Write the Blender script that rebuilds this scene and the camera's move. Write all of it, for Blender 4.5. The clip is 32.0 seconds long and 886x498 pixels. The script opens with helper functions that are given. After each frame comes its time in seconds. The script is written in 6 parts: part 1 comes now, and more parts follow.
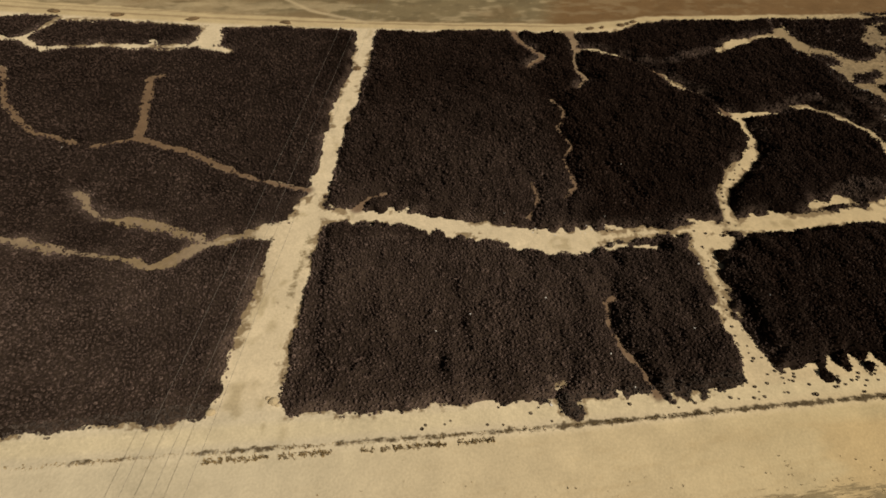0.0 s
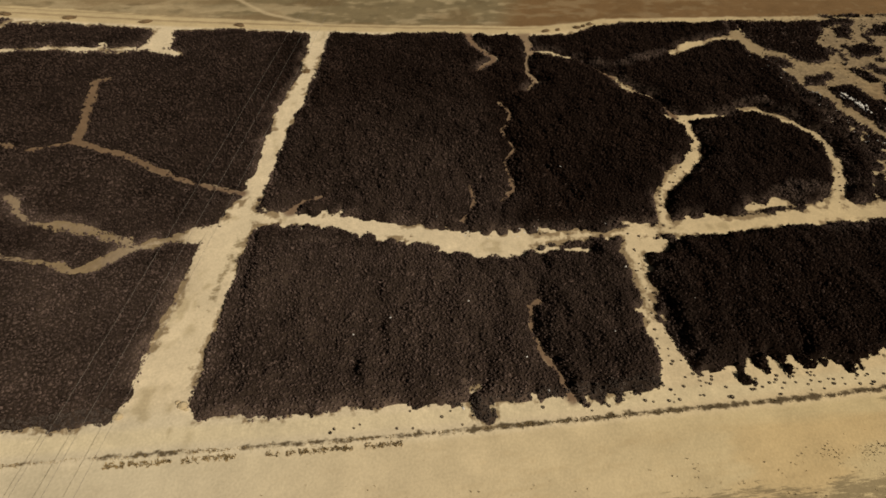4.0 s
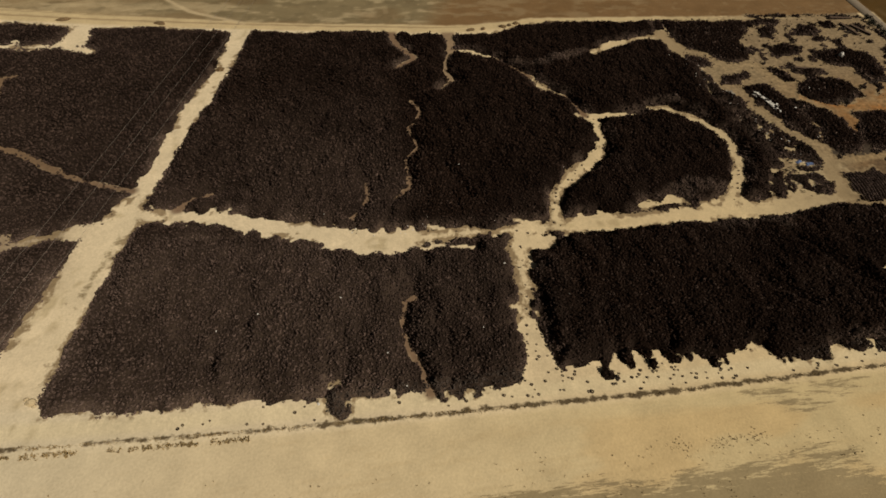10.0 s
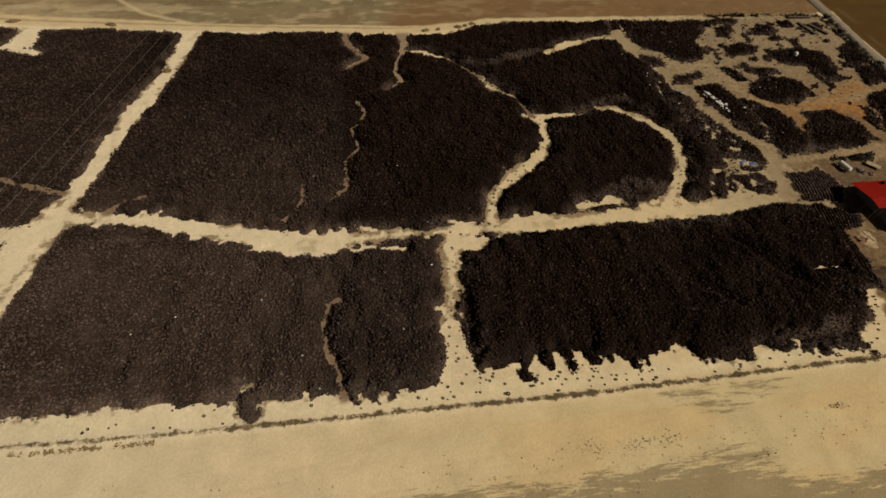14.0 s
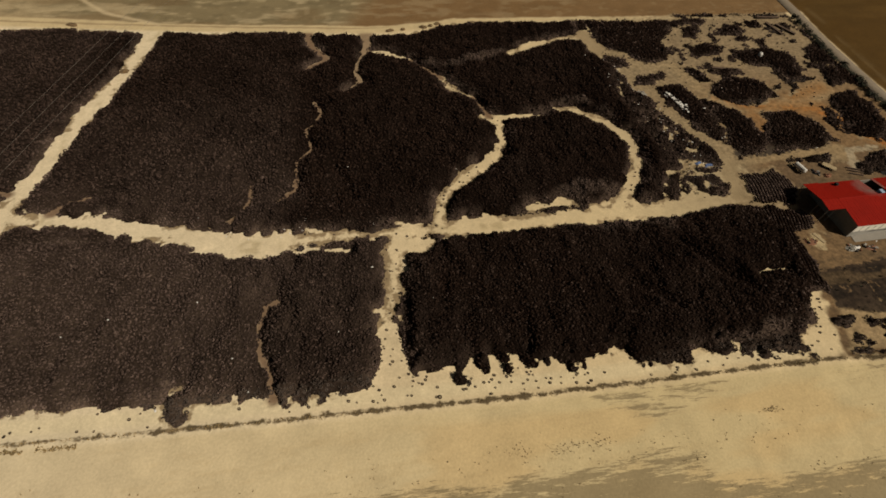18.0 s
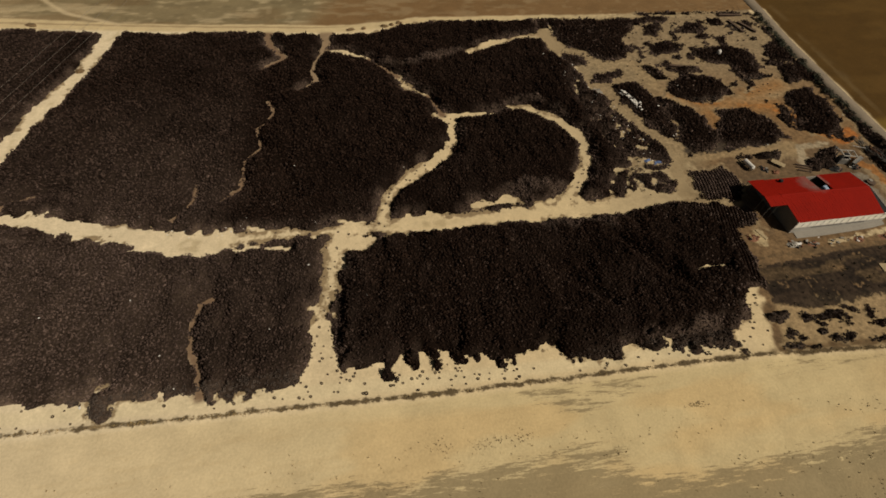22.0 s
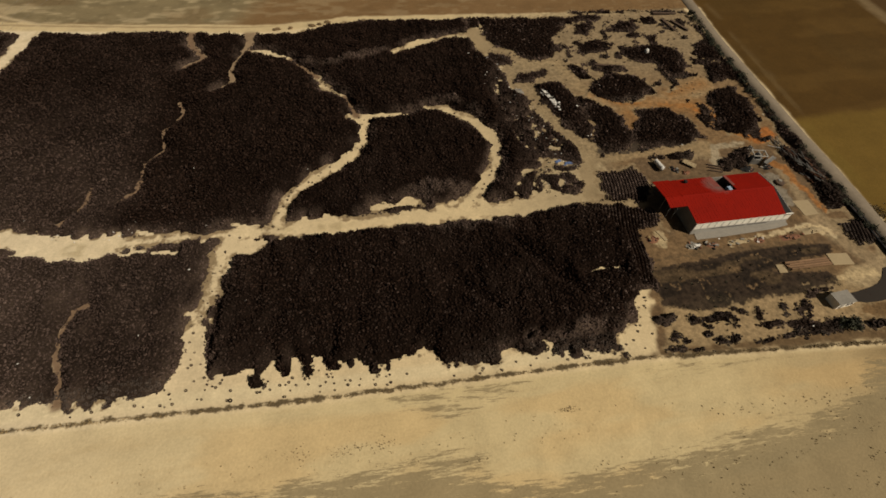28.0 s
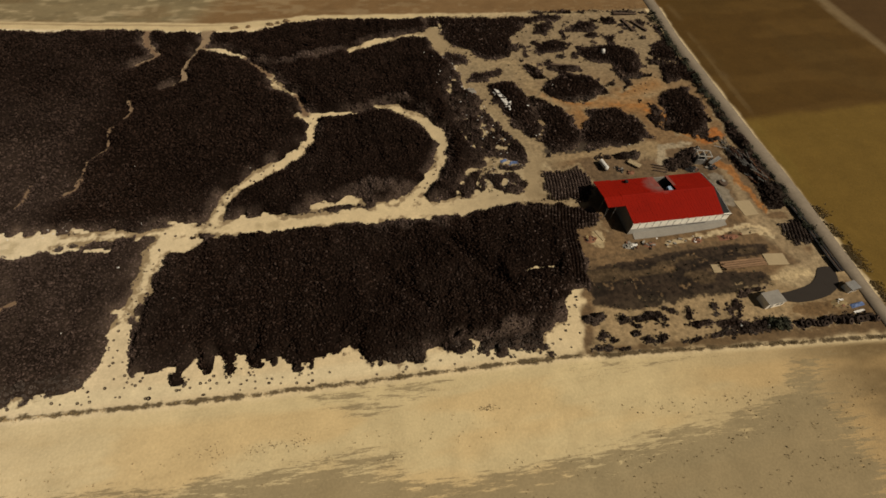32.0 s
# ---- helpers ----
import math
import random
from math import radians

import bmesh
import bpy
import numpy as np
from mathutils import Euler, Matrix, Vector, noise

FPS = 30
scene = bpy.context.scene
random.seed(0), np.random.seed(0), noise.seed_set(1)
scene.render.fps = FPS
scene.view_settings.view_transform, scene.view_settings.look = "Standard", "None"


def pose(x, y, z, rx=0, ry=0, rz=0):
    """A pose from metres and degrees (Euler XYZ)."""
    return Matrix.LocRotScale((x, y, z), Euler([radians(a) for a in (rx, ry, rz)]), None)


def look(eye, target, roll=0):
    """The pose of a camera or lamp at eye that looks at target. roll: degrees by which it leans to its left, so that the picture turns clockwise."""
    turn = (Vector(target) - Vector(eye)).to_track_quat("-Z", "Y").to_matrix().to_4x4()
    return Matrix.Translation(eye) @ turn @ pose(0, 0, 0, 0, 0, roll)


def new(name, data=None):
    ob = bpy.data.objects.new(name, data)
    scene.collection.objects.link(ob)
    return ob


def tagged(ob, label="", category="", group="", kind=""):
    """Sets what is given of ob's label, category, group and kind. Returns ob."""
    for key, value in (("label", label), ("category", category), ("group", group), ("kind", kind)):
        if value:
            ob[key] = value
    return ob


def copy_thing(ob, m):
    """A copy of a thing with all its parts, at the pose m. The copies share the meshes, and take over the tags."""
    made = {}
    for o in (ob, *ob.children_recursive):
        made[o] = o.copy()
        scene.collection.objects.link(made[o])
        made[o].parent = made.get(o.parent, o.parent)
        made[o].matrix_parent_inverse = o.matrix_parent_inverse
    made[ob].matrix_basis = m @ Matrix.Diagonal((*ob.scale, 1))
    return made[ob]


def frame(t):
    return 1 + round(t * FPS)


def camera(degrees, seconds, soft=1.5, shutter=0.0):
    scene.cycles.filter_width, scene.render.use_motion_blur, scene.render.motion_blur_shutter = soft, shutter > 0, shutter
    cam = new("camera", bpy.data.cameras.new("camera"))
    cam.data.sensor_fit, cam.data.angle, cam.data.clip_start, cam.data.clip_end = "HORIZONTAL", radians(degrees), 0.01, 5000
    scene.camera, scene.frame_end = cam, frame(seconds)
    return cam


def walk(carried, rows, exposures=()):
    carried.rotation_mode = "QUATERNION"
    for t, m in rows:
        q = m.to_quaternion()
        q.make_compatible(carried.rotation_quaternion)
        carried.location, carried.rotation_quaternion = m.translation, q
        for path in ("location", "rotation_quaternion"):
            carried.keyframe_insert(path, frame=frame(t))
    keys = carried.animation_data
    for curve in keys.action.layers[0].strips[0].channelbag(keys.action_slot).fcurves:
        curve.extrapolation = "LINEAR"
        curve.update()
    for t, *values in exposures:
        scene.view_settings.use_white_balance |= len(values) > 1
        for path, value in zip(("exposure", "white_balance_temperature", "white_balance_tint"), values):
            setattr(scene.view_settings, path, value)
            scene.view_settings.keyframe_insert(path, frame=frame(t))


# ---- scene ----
cam = camera(87.3, 32.0, soft=1.7)
METRES, EYE, TILT, LEAN, TURN = 182.4, 120.65, -50.883, -2.871, -8.189
ROWS = [
    (0.0, 0.0, 0.0, 0.0, -0.02, -1.77, 0.7),
    (0.5, 0.0138, 0.0001, 0.0006, -0.01, -1.76, 0.68),
    (1.0, 0.0291, -0.0003, 0.001, -0.03, -1.74, 0.7),
    (1.5, 0.0435, -0.0005, 0.0014, -0.03, -1.71, 0.71),
    (2.0, 0.0595, -0.001, 0.0018, -0.07, -1.72, 0.73),
    (2.5, 0.0749, -0.0012, 0.002, -0.08, -1.7, 0.71),
    (3.0, 0.092, -0.0012, 0.0026, -0.11, -1.71, 0.75),
    (3.5, 0.1086, -0.0011, 0.0029, -0.1, -1.71, 0.78),
    (5.5, 0.1781, -0.0029, 0.0046, -0.26, -1.79, 0.81),
    (6.0, 0.1952, -0.0027, 0.0042, -0.33, -1.79, 0.81),
    (6.5, 0.2111, -0.0034, 0.0038, -0.39, -1.8, 0.83),
    (7.0, 0.2282, -0.0036, 0.0018, -0.55, -1.76, 0.87),
    (7.5, 0.2444, -0.0038, 0.0009, -0.62, -1.78, 0.9),
    (8.0, 0.2609, -0.0036, -0.0021, -0.7, -1.72, 0.93),
    (8.5, 0.2777, -0.0042, -0.0033, -0.7, -1.73, 0.96),
    (9.0, 0.2961, -0.005, -0.0041, -0.73, -1.73, 0.95),
    (9.5, 0.3122, -0.0059, -0.0047, -0.71, -1.71, 0.93),
    (10.0, 0.3292, -0.0067, -0.005, -0.68, -1.72, 0.9),
    (10.5, 0.3455, -0.0072, -0.0052, -0.67, -1.7, 0.96),
    (11.0, 0.3637, -0.0068, -0.0054, -0.66, -1.68, 0.99),
    (11.5, 0.3797, -0.0066, -0.005, -0.66, -1.67, 1.02),
    (12.0, 0.3965, -0.0062, -0.0048, -0.67, -1.67, 1.04),
    (12.5, 0.4116, -0.0061, -0.0049, -0.69, -1.68, 1.07),
    (13.0, 0.4284, -0.0054, -0.0046, -0.7, -1.68, 1.07),
    (13.5, 0.4432, -0.0054, -0.0046, -0.72, -1.69, 1.08),
    (14.0, 0.4578, -0.005, -0.0045, -0.73, -1.71, 1.08),
    (14.5, 0.4708, -0.0045, -0.0042, -0.74, -1.71, 1.05),
    (16.5, 0.5232, -0.0032, -0.001, -0.75, -1.82, 1.07),
    (17.0, 0.5368, -0.0027, -0.0009, -0.73, -1.81, 1.04),
    (17.5, 0.5492, -0.0027, -0.0006, -0.73, -1.82, 1.04),
    (18.0, 0.5624, -0.0027, -0.0011, -0.71, -1.82, 1.06),
    (18.5, 0.575, -0.003, -0.0008, -0.72, -1.84, 1.05),
    (19.0, 0.5897, -0.0033, -0.0011, -0.71, -1.84, 1.08),
    (19.5, 0.6036, -0.0041, -0.0017, -0.7, -1.84, 1.1),
    (20.0, 0.6178, -0.0049, -0.0027, -0.69, -1.85, 1.17),
    (20.5, 0.6306, -0.0057, -0.0034, -0.7, -1.87, 1.2),
    (21.0, 0.6463, -0.0067, -0.0044, -0.69, -1.87, 1.21),
    (21.5, 0.6605, -0.0076, -0.0055, -0.7, -1.88, 1.24),
    (22.0, 0.6759, -0.0086, -0.0066, -0.69, -1.9, 1.28),
    (22.5, 0.6907, -0.0095, -0.0079, -0.73, -1.91, 1.31),
    (23.0, 0.7071, -0.0101, -0.0085, -0.76, -1.94, 1.35),
    (23.5, 0.7223, -0.0102, -0.0091, -0.76, -1.96, 1.4),
    (24.0, 0.7393, -0.0094, -0.0091, -0.77, -1.97, 1.43),
    (24.5, 0.7556, -0.0081, -0.0084, -0.8, -2.0, 1.47),
    (25.0, 0.7744, -0.0068, -0.0077, -0.82, -2.0, 1.49),
    (25.5, 0.7914, -0.006, -0.0066, -0.83, -2.04, 1.51),
    (27.5, 0.8605, -0.0017, -0.0031, -0.94, -2.12, 1.55),
    (28.0, 0.8772, -0.001, -0.0025, -0.96, -2.13, 1.54),
    (28.5, 0.8926, -0.0006, -0.0021, -0.95, -2.13, 1.53),
    (29.0, 0.909, -0.0004, -0.0021, -1.0, -2.15, 1.52),
    (29.5, 0.9234, -0.0006, -0.0021, -1.02, -2.14, 1.49),
    (30.0, 0.9384, -0.0011, -0.0025, -1.02, -2.14, 1.47),
    (30.5, 0.9533, -0.0017, -0.0032, -1.04, -2.14, 1.44),
    (31.0, 0.969, -0.0026, -0.0044, -1.06, -2.13, 1.41),
    (31.5, 0.9828, -0.0035, -0.0056, -1.09, -2.14, 1.38),
    (32.0, 0.9979, -0.0049, -0.0065, -1.11, -2.19, 1.36),
]
walk(cam, [(t, pose(0, 0, EYE, TILT, LEAN, TURN) @ pose(METRES * x, METRES * y, METRES * z, 90 + pitch, roll, yaw)) for t, x, y, z, yaw, pitch, roll in ROWS],
     [(0.0, 0.0), (6.0, -0.05), (12.0, -0.07), (19.0, -0.02), (25.0, 0.01), (32.0, 0.08)])

# ---- world and sun ----
SUN_AZ, SUN_EL = radians(-35), radians(46)
world = bpy.data.worlds.new("sky")
scene.world = world
world.use_nodes = True
wt = world.node_tree
sky = wt.nodes.new("ShaderNodeTexSky")
sky.sky_type, sky.sun_disc = "NISHITA", False
sky.sun_elevation, sky.sun_rotation = SUN_EL, radians(90) - SUN_AZ
sky.dust_density = 2.5
haze = wt.nodes.new("ShaderNodeVectorMath")
haze.operation = "MULTIPLY"
haze.inputs[1].default_value = 1.12, 0.94, 0.70
wt.links.new(sky.outputs[0], haze.inputs[0])
wt.links.new(haze.outputs[0], wt.nodes["Background"].inputs[0])
wt.nodes["Background"].inputs[1].default_value = 0.018
sun_lamp = bpy.data.lights.new("sun", "SUN")
sun_lamp.energy, sun_lamp.angle, sun_lamp.color = 4.1, radians(0.6), (1.0, 0.91, 0.78)
sun = new("sun", sun_lamp)
sun.matrix_world = look((math.cos(SUN_AZ) * math.cos(SUN_EL), math.sin(SUN_AZ) * math.cos(SUN_EL), math.sin(SUN_EL)), (0, 0, 0))


# ---- materials ----
def material(name, colour, rough=0.8, metal=0.0, vary=0.25, grain=3.0, broad=0.25, bump=0.2, island=0.0, obrand=0.0, attribute="", spec=0.3, dust=None, gap_shade=0.0):
    """A surface with variation at two scales, a bump and an optional shade per piece."""
    m = bpy.data.materials.new(name)
    m.use_nodes = True
    t, n = m.node_tree, m.node_tree.nodes
    bs = n["Principled BSDF"]
    bs.inputs["Roughness"].default_value, bs.inputs["Metallic"].default_value = rough, metal
    bs.inputs["Specular IOR Level"].default_value = spec
    geo = n.new("ShaderNodeNewGeometry")
    fine, wide = n.new("ShaderNodeTexNoise"), n.new("ShaderNodeTexNoise")
    fine.inputs["Scale"].default_value, wide.inputs["Scale"].default_value = grain, broad
    fine.inputs["Detail"].default_value, wide.inputs["Detail"].default_value = 4, 5
    for k in (fine, wide):
        t.links.new(geo.outputs["Position"], k.inputs["Vector"])
    add = n.new("ShaderNodeMath")
    add.operation = "ADD"
    t.links.new(fine.outputs[0], add.inputs[0])
    t.links.new(wide.outputs[0], add.inputs[1])
    ramp = n.new("ShaderNodeMapRange")
    ramp.inputs["From Min"].default_value, ramp.inputs["From Max"].default_value = 0.6, 1.4
    ramp.inputs["To Min"].default_value, ramp.inputs["To Max"].default_value = 1 - vary, 1 + vary
    t.links.new(add.outputs[0], ramp.inputs["Value"])
    last = ramp.outputs[0]
    for amount, node, out in ((island, geo, "Random Per Island"), (obrand, None, "Random")):
        if amount:
            node = node or n.new("ShaderNodeObjectInfo")
            r = n.new("ShaderNodeMapRange")
            r.inputs["To Min"].default_value, r.inputs["To Max"].default_value = 1 - amount, 1 + amount
            t.links.new(node.outputs[out], r.inputs["Value"])
            mul = n.new("ShaderNodeMath")
            mul.operation = "MULTIPLY"
            t.links.new(last, mul.inputs[0])
            t.links.new(r.outputs[0], mul.inputs[1])
            last = mul.outputs[0]
    # cell edges are darkened to stand for shaded gaps between tyres
    if gap_shade:
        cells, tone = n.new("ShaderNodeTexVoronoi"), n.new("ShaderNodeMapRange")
        cells.inputs["Scale"].default_value = gap_shade
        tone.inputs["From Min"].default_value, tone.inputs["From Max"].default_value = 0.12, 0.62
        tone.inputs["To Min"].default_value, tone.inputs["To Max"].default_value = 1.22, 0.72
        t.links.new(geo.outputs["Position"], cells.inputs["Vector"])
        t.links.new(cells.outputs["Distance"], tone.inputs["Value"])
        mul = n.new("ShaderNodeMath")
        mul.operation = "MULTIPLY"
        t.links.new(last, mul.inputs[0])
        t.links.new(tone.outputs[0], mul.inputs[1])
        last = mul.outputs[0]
    scale = n.new("ShaderNodeVectorMath")
    scale.operation = "SCALE"
    if attribute:
        at = n.new("ShaderNodeAttribute")
        at.attribute_name = attribute
        t.links.new(at.outputs["Color"], scale.inputs[0])
        speck = n.new("ShaderNodeTexNoise")
        speck.inputs["Scale"].default_value, speck.inputs["Detail"].default_value, speck.inputs["Roughness"].default_value = 0.55, 8, 0.75
        t.links.new(geo.outputs["Position"], speck.inputs["Vector"])
        spread = n.new("ShaderNodeMapRange")
        spread.inputs["From Min"].default_value, spread.inputs["From Max"].default_value = 0.35, 0.65
        spread.inputs["To Min"].default_value, spread.inputs["To Max"].default_value = 0.35, 1.6
        t.links.new(speck.outputs[0], spread.inputs["Value"])
        blend = n.new("ShaderNodeMix")
        blend.inputs[2].default_value = 1.0
        t.links.new(at.outputs["Alpha"], blend.inputs[0])
        t.links.new(spread.outputs[0], blend.inputs[3])
        mul = n.new("ShaderNodeMath")
        mul.operation = "MULTIPLY"
        t.links.new(last, mul.inputs[0])
        t.links.new(blend.outputs[0], mul.inputs[1])
        last = mul.outputs[0]
    else:
        scale.inputs[0].default_value = colour
    # mixes in lane dust and the sunlit brightness painted into the west
    if dust:
        dust_light = n.new("ShaderNodeAttribute")
        dust_light.attribute_name = "dust"
        tint = n.new("ShaderNodeMix")
        tint.data_type = "RGBA"
        tint.inputs[6].default_value, tint.inputs[7].default_value = (*colour, 1), (*dust, 1)
        t.links.new(dust_light.outputs["Fac"], tint.inputs[0])
        t.links.new(tint.outputs[2], scale.inputs[0])
    if attribute:
        stretch = n.new("ShaderNodeMapping")
        stretch.inputs["Scale"].default_value = 0.11, 0.8, 1
        swing = n.new("ShaderNodeMapping")
        swing.inputs["Rotation"].default_value = 0, 0, radians(3.0)
        t.links.new(geo.outputs["Position"], swing.inputs["Vector"])
        t.links.new(swing.outputs[0], stretch.inputs["Vector"])
        comb = n.new("ShaderNodeTexNoise")
        comb.inputs["Scale"].default_value, comb.inputs["Detail"].default_value, comb.inputs["Roughness"].default_value = 1.0, 10, 0.8
        t.links.new(stretch.outputs[0], comb.inputs["Vector"])
        grown = n.new("ShaderNodeAttribute")
        grown.attribute_name = "stubble"
        push = n.new("ShaderNodeMath")
        push.operation = "MULTIPLY_ADD"
        push.inputs[1].default_value, push.inputs[2].default_value = 2.8, -1.4
        t.links.new(comb.outputs[0], push.inputs[0])
        both = n.new("ShaderNodeMath")
        t.links.new(push.outputs[0], both.inputs[0])
        t.links.new(grown.outputs["Fac"], both.inputs[1])
        cut = n.new("ShaderNodeMapRange")
        cut.inputs["From Min"].default_value, cut.inputs["From Max"].default_value, cut.inputs["To Max"].default_value = 0.44, 0.58, 0.85
        t.links.new(both.outputs[0], cut.inputs["Value"])
        stubble = n.new("ShaderNodeMix")
        stubble.data_type = "RGBA"
        stubble.inputs[7].default_value = (0.222, 0.172, 0.092, 1)
        t.links.new(cut.outputs[0], stubble.inputs[0])
        dirt = n.new("ShaderNodeAttribute")
        dirt.attribute_name = "dirt"
        ragged = n.new("ShaderNodeTexNoise")
        ragged.inputs["Scale"].default_value, ragged.inputs["Detail"].default_value, ragged.inputs["Roughness"].default_value = 0.42, 7, 0.68
        t.links.new(geo.outputs["Position"], ragged.inputs["Vector"])
        lift = n.new("ShaderNodeMath")
        lift.operation = "MULTIPLY_ADD"
        lift.inputs[1].default_value, lift.inputs[2].default_value = 2.2, -1.1
        t.links.new(ragged.outputs[0], lift.inputs[0])
        total = n.new("ShaderNodeMath")
        t.links.new(lift.outputs[0], total.inputs[0])
        t.links.new(dirt.outputs["Alpha"], total.inputs[1])
        brim = n.new("ShaderNodeMapRange")
        brim.inputs["From Min"].default_value, brim.inputs["From Max"].default_value, brim.inputs["To Max"].default_value = 0.36, 0.66, 0.94
        t.links.new(total.outputs[0], brim.inputs["Value"])
        soiled = n.new("ShaderNodeMix")
        soiled.data_type = "RGBA"
        t.links.new(brim.outputs[0], soiled.inputs[0])
        t.links.new(at.outputs["Color"], soiled.inputs[6])
        t.links.new(dirt.outputs["Color"], soiled.inputs[7])
        t.links.new(soiled.outputs[2], stubble.inputs[6])
        t.links.new(stubble.outputs[2], scale.inputs[0])
    t.links.new(last, scale.inputs["Scale"])
    t.links.new(scale.outputs[0], bs.inputs["Base Color"])
    if bump:
        b = n.new("ShaderNodeBump")
        b.inputs["Strength"].default_value, b.inputs["Distance"].default_value = bump, 0.15
        t.links.new(fine.outputs[0], b.inputs["Height"])
        t.links.new(b.outputs[0], bs.inputs["Normal"])
    return m


M_SOIL = material("soil", (1, 1, 1), 0.95, vary=0.16, grain=1.6, broad=0.12, bump=0.5, attribute="soil", spec=0.1)
# near-black core: the shade between the tyres is put into its colour
M_HEAP = material("heap_core_gap_shade", (0.0080, 0.0050, 0.0036), 0.95, vary=0.7, grain=2.5, broad=0.08, bump=0.6, spec=0.0, dust=(0.125, 0.088, 0.064), gap_shade=1.35)
M_RUBBER = material("worn_rubber", (0.0182, 0.0102, 0.0068), 0.9, vary=0.4, grain=0.3, broad=0.04, bump=0.1, island=0.4, spec=0.03, dust=(0.108, 0.0755, 0.0600))
M_DUSTY_LIT = material("dusty_lit_rubber", (0.062, 0.047, 0.037), 0.9, vary=0.4, grain=0.5, broad=0.05, bump=0.1, obrand=0.3, spec=0.05)
M_TYRE = material("tyre_rubber", (0.036, 0.0250, 0.0190), 0.85, vary=0.4, grain=0.5, broad=0.06, bump=0.1, obrand=0.4, spec=0.04)
M_HOOD = material("blue_grey_steel", (0.26, 0.33, 0.42), 0.6, vary=0.2, grain=2.0, bump=0.1)
M_ASPHALT = material("dark_asphalt", (0.020, 0.0138, 0.0085), 0.9, vary=0.15, grain=2.0, broad=0.3, bump=0.1)
M_LANE = material("worn_concrete", (0.165, 0.13, 0.088), 0.9, vary=0.2, grain=1.0, broad=0.15, bump=0.2)
M_ROOF = material("red_roof_sheet", (0.200, 0.0058, 0.0010), 0.75, vary=0.14, grain=0.8, broad=0.12, bump=0.05, spec=0.08)


def powdered(m, centre, reach, colour):
    """Pale dust with a soft ragged edge that has settled round one place."""
    t, n = m.node_tree, m.node_tree.nodes
    geo, off, far, rag = n.new("ShaderNodeNewGeometry"), n.new("ShaderNodeVectorMath"), n.new("ShaderNodeMapRange"), n.new("ShaderNodeTexNoise")
    off.operation = "DISTANCE"
    off.inputs[1].default_value = centre
    rag.inputs["Scale"].default_value, rag.inputs["Detail"].default_value = 0.5, 5
    t.links.new(geo.outputs["Position"], off.inputs[0])
    t.links.new(geo.outputs["Position"], rag.inputs["Vector"])
    both = n.new("ShaderNodeMath")
    both.operation = "MULTIPLY_ADD"
    both.inputs[1].default_value = 4.0
    t.links.new(rag.outputs[0], both.inputs[0])
    t.links.new(off.outputs["Value"], both.inputs[2])
    far.inputs["From Min"].default_value, far.inputs["From Max"].default_value, far.inputs["To Min"].default_value, far.inputs["To Max"].default_value = reach * 0.3 + 2, reach + 2, 0.75, 0.0
    t.links.new(both.outputs[0], far.inputs["Value"])
    mix = n.new("ShaderNodeMix")
    mix.data_type = "RGBA"
    mix.inputs[7].default_value = (*colour, 1)
    old = n["Principled BSDF"].inputs["Base Color"].links[0].from_socket
    t.links.new(far.outputs[0], mix.inputs[0])
    t.links.new(old, mix.inputs[6])
    t.links.new(mix.outputs[2], n["Principled BSDF"].inputs["Base Color"])


powdered(M_ROOF, (288.5, 82.5, 8.0), 6.0, (0.16, 0.12, 0.10))
M_ROOF_DUST = material("dusty_roof_sheet", (0.19, 0.050, 0.036), 0.8, vary=0.3, grain=1.0, broad=0.3, bump=0.05)
M_BLOCK = material("pale_block_wall", (0.33, 0.31, 0.265), 0.9, vary=0.2, grain=1.5, broad=0.2, bump=0.15)
M_STUBBLE = material("dry_stubble", (0.26, 0.19, 0.095), 0.95, vary=0.3, grain=2.0, bump=0.0, island=0.3)
M_WALL = material("grey_concrete_wall", (0.21, 0.19, 0.155), 0.9, vary=0.2, grain=1.5, broad=0.2, bump=0.15)
M_PANEL = material("white_cladding", (0.80, 0.75, 0.63), 0.7, vary=0.15, grain=1.5, broad=0.4, bump=0.05)
M_DARK = material("dark_opening", (0.012, 0.011, 0.010), 0.9, vary=0.3, bump=0.0)
M_STEEL = material("weathered_steel", (0.20, 0.19, 0.17), 0.6, metal=0.4, vary=0.3, grain=2.0, bump=0.1)
M_RUST = material("rusty_steel", (0.16, 0.07, 0.035), 0.85, vary=0.35, grain=3.0, bump=0.2)
M_GIRDER = material("dark_rusted_girder", (0.075, 0.047, 0.029), 0.85, vary=0.35, grain=3.0, bump=0.2)
M_WHITE = material("dirty_white_paint", (0.58, 0.55, 0.49), 0.6, vary=0.15, grain=2.0, bump=0.1)
M_BLUE = material("blue_tarpaulin", (0.07, 0.11, 0.22), 0.6, vary=0.25, grain=2.0, bump=0.3)
M_WOOD = material("sawn_timber", (0.20, 0.115, 0.058), 0.85, vary=0.25, grain=3.0, bump=0.2, obrand=0.2)
M_SLAB = material("pale_concrete_slab", (0.31, 0.235, 0.13), 0.9, vary=0.12, grain=1.5, bump=0.15)
M_WEED = material("dry_weeds", (0.24, 0.170, 0.075), 0.9, vary=0.3, grain=2.0, bump=0.0, island=0.4)
M_SHRUB = material("dark_shrub_leaves", (0.030, 0.030, 0.014), 0.85, vary=0.3, grain=2.0, bump=0.0, island=0.5)
M_SAND = material("pale_sand", (0.44, 0.345, 0.20), 0.95, vary=0.15, grain=2.0, bump=0.2)
M_CLOD = material("field_weeds", (0.17, 0.122, 0.062), 0.95, vary=0.3, grain=2.0, bump=0.0, island=0.4)
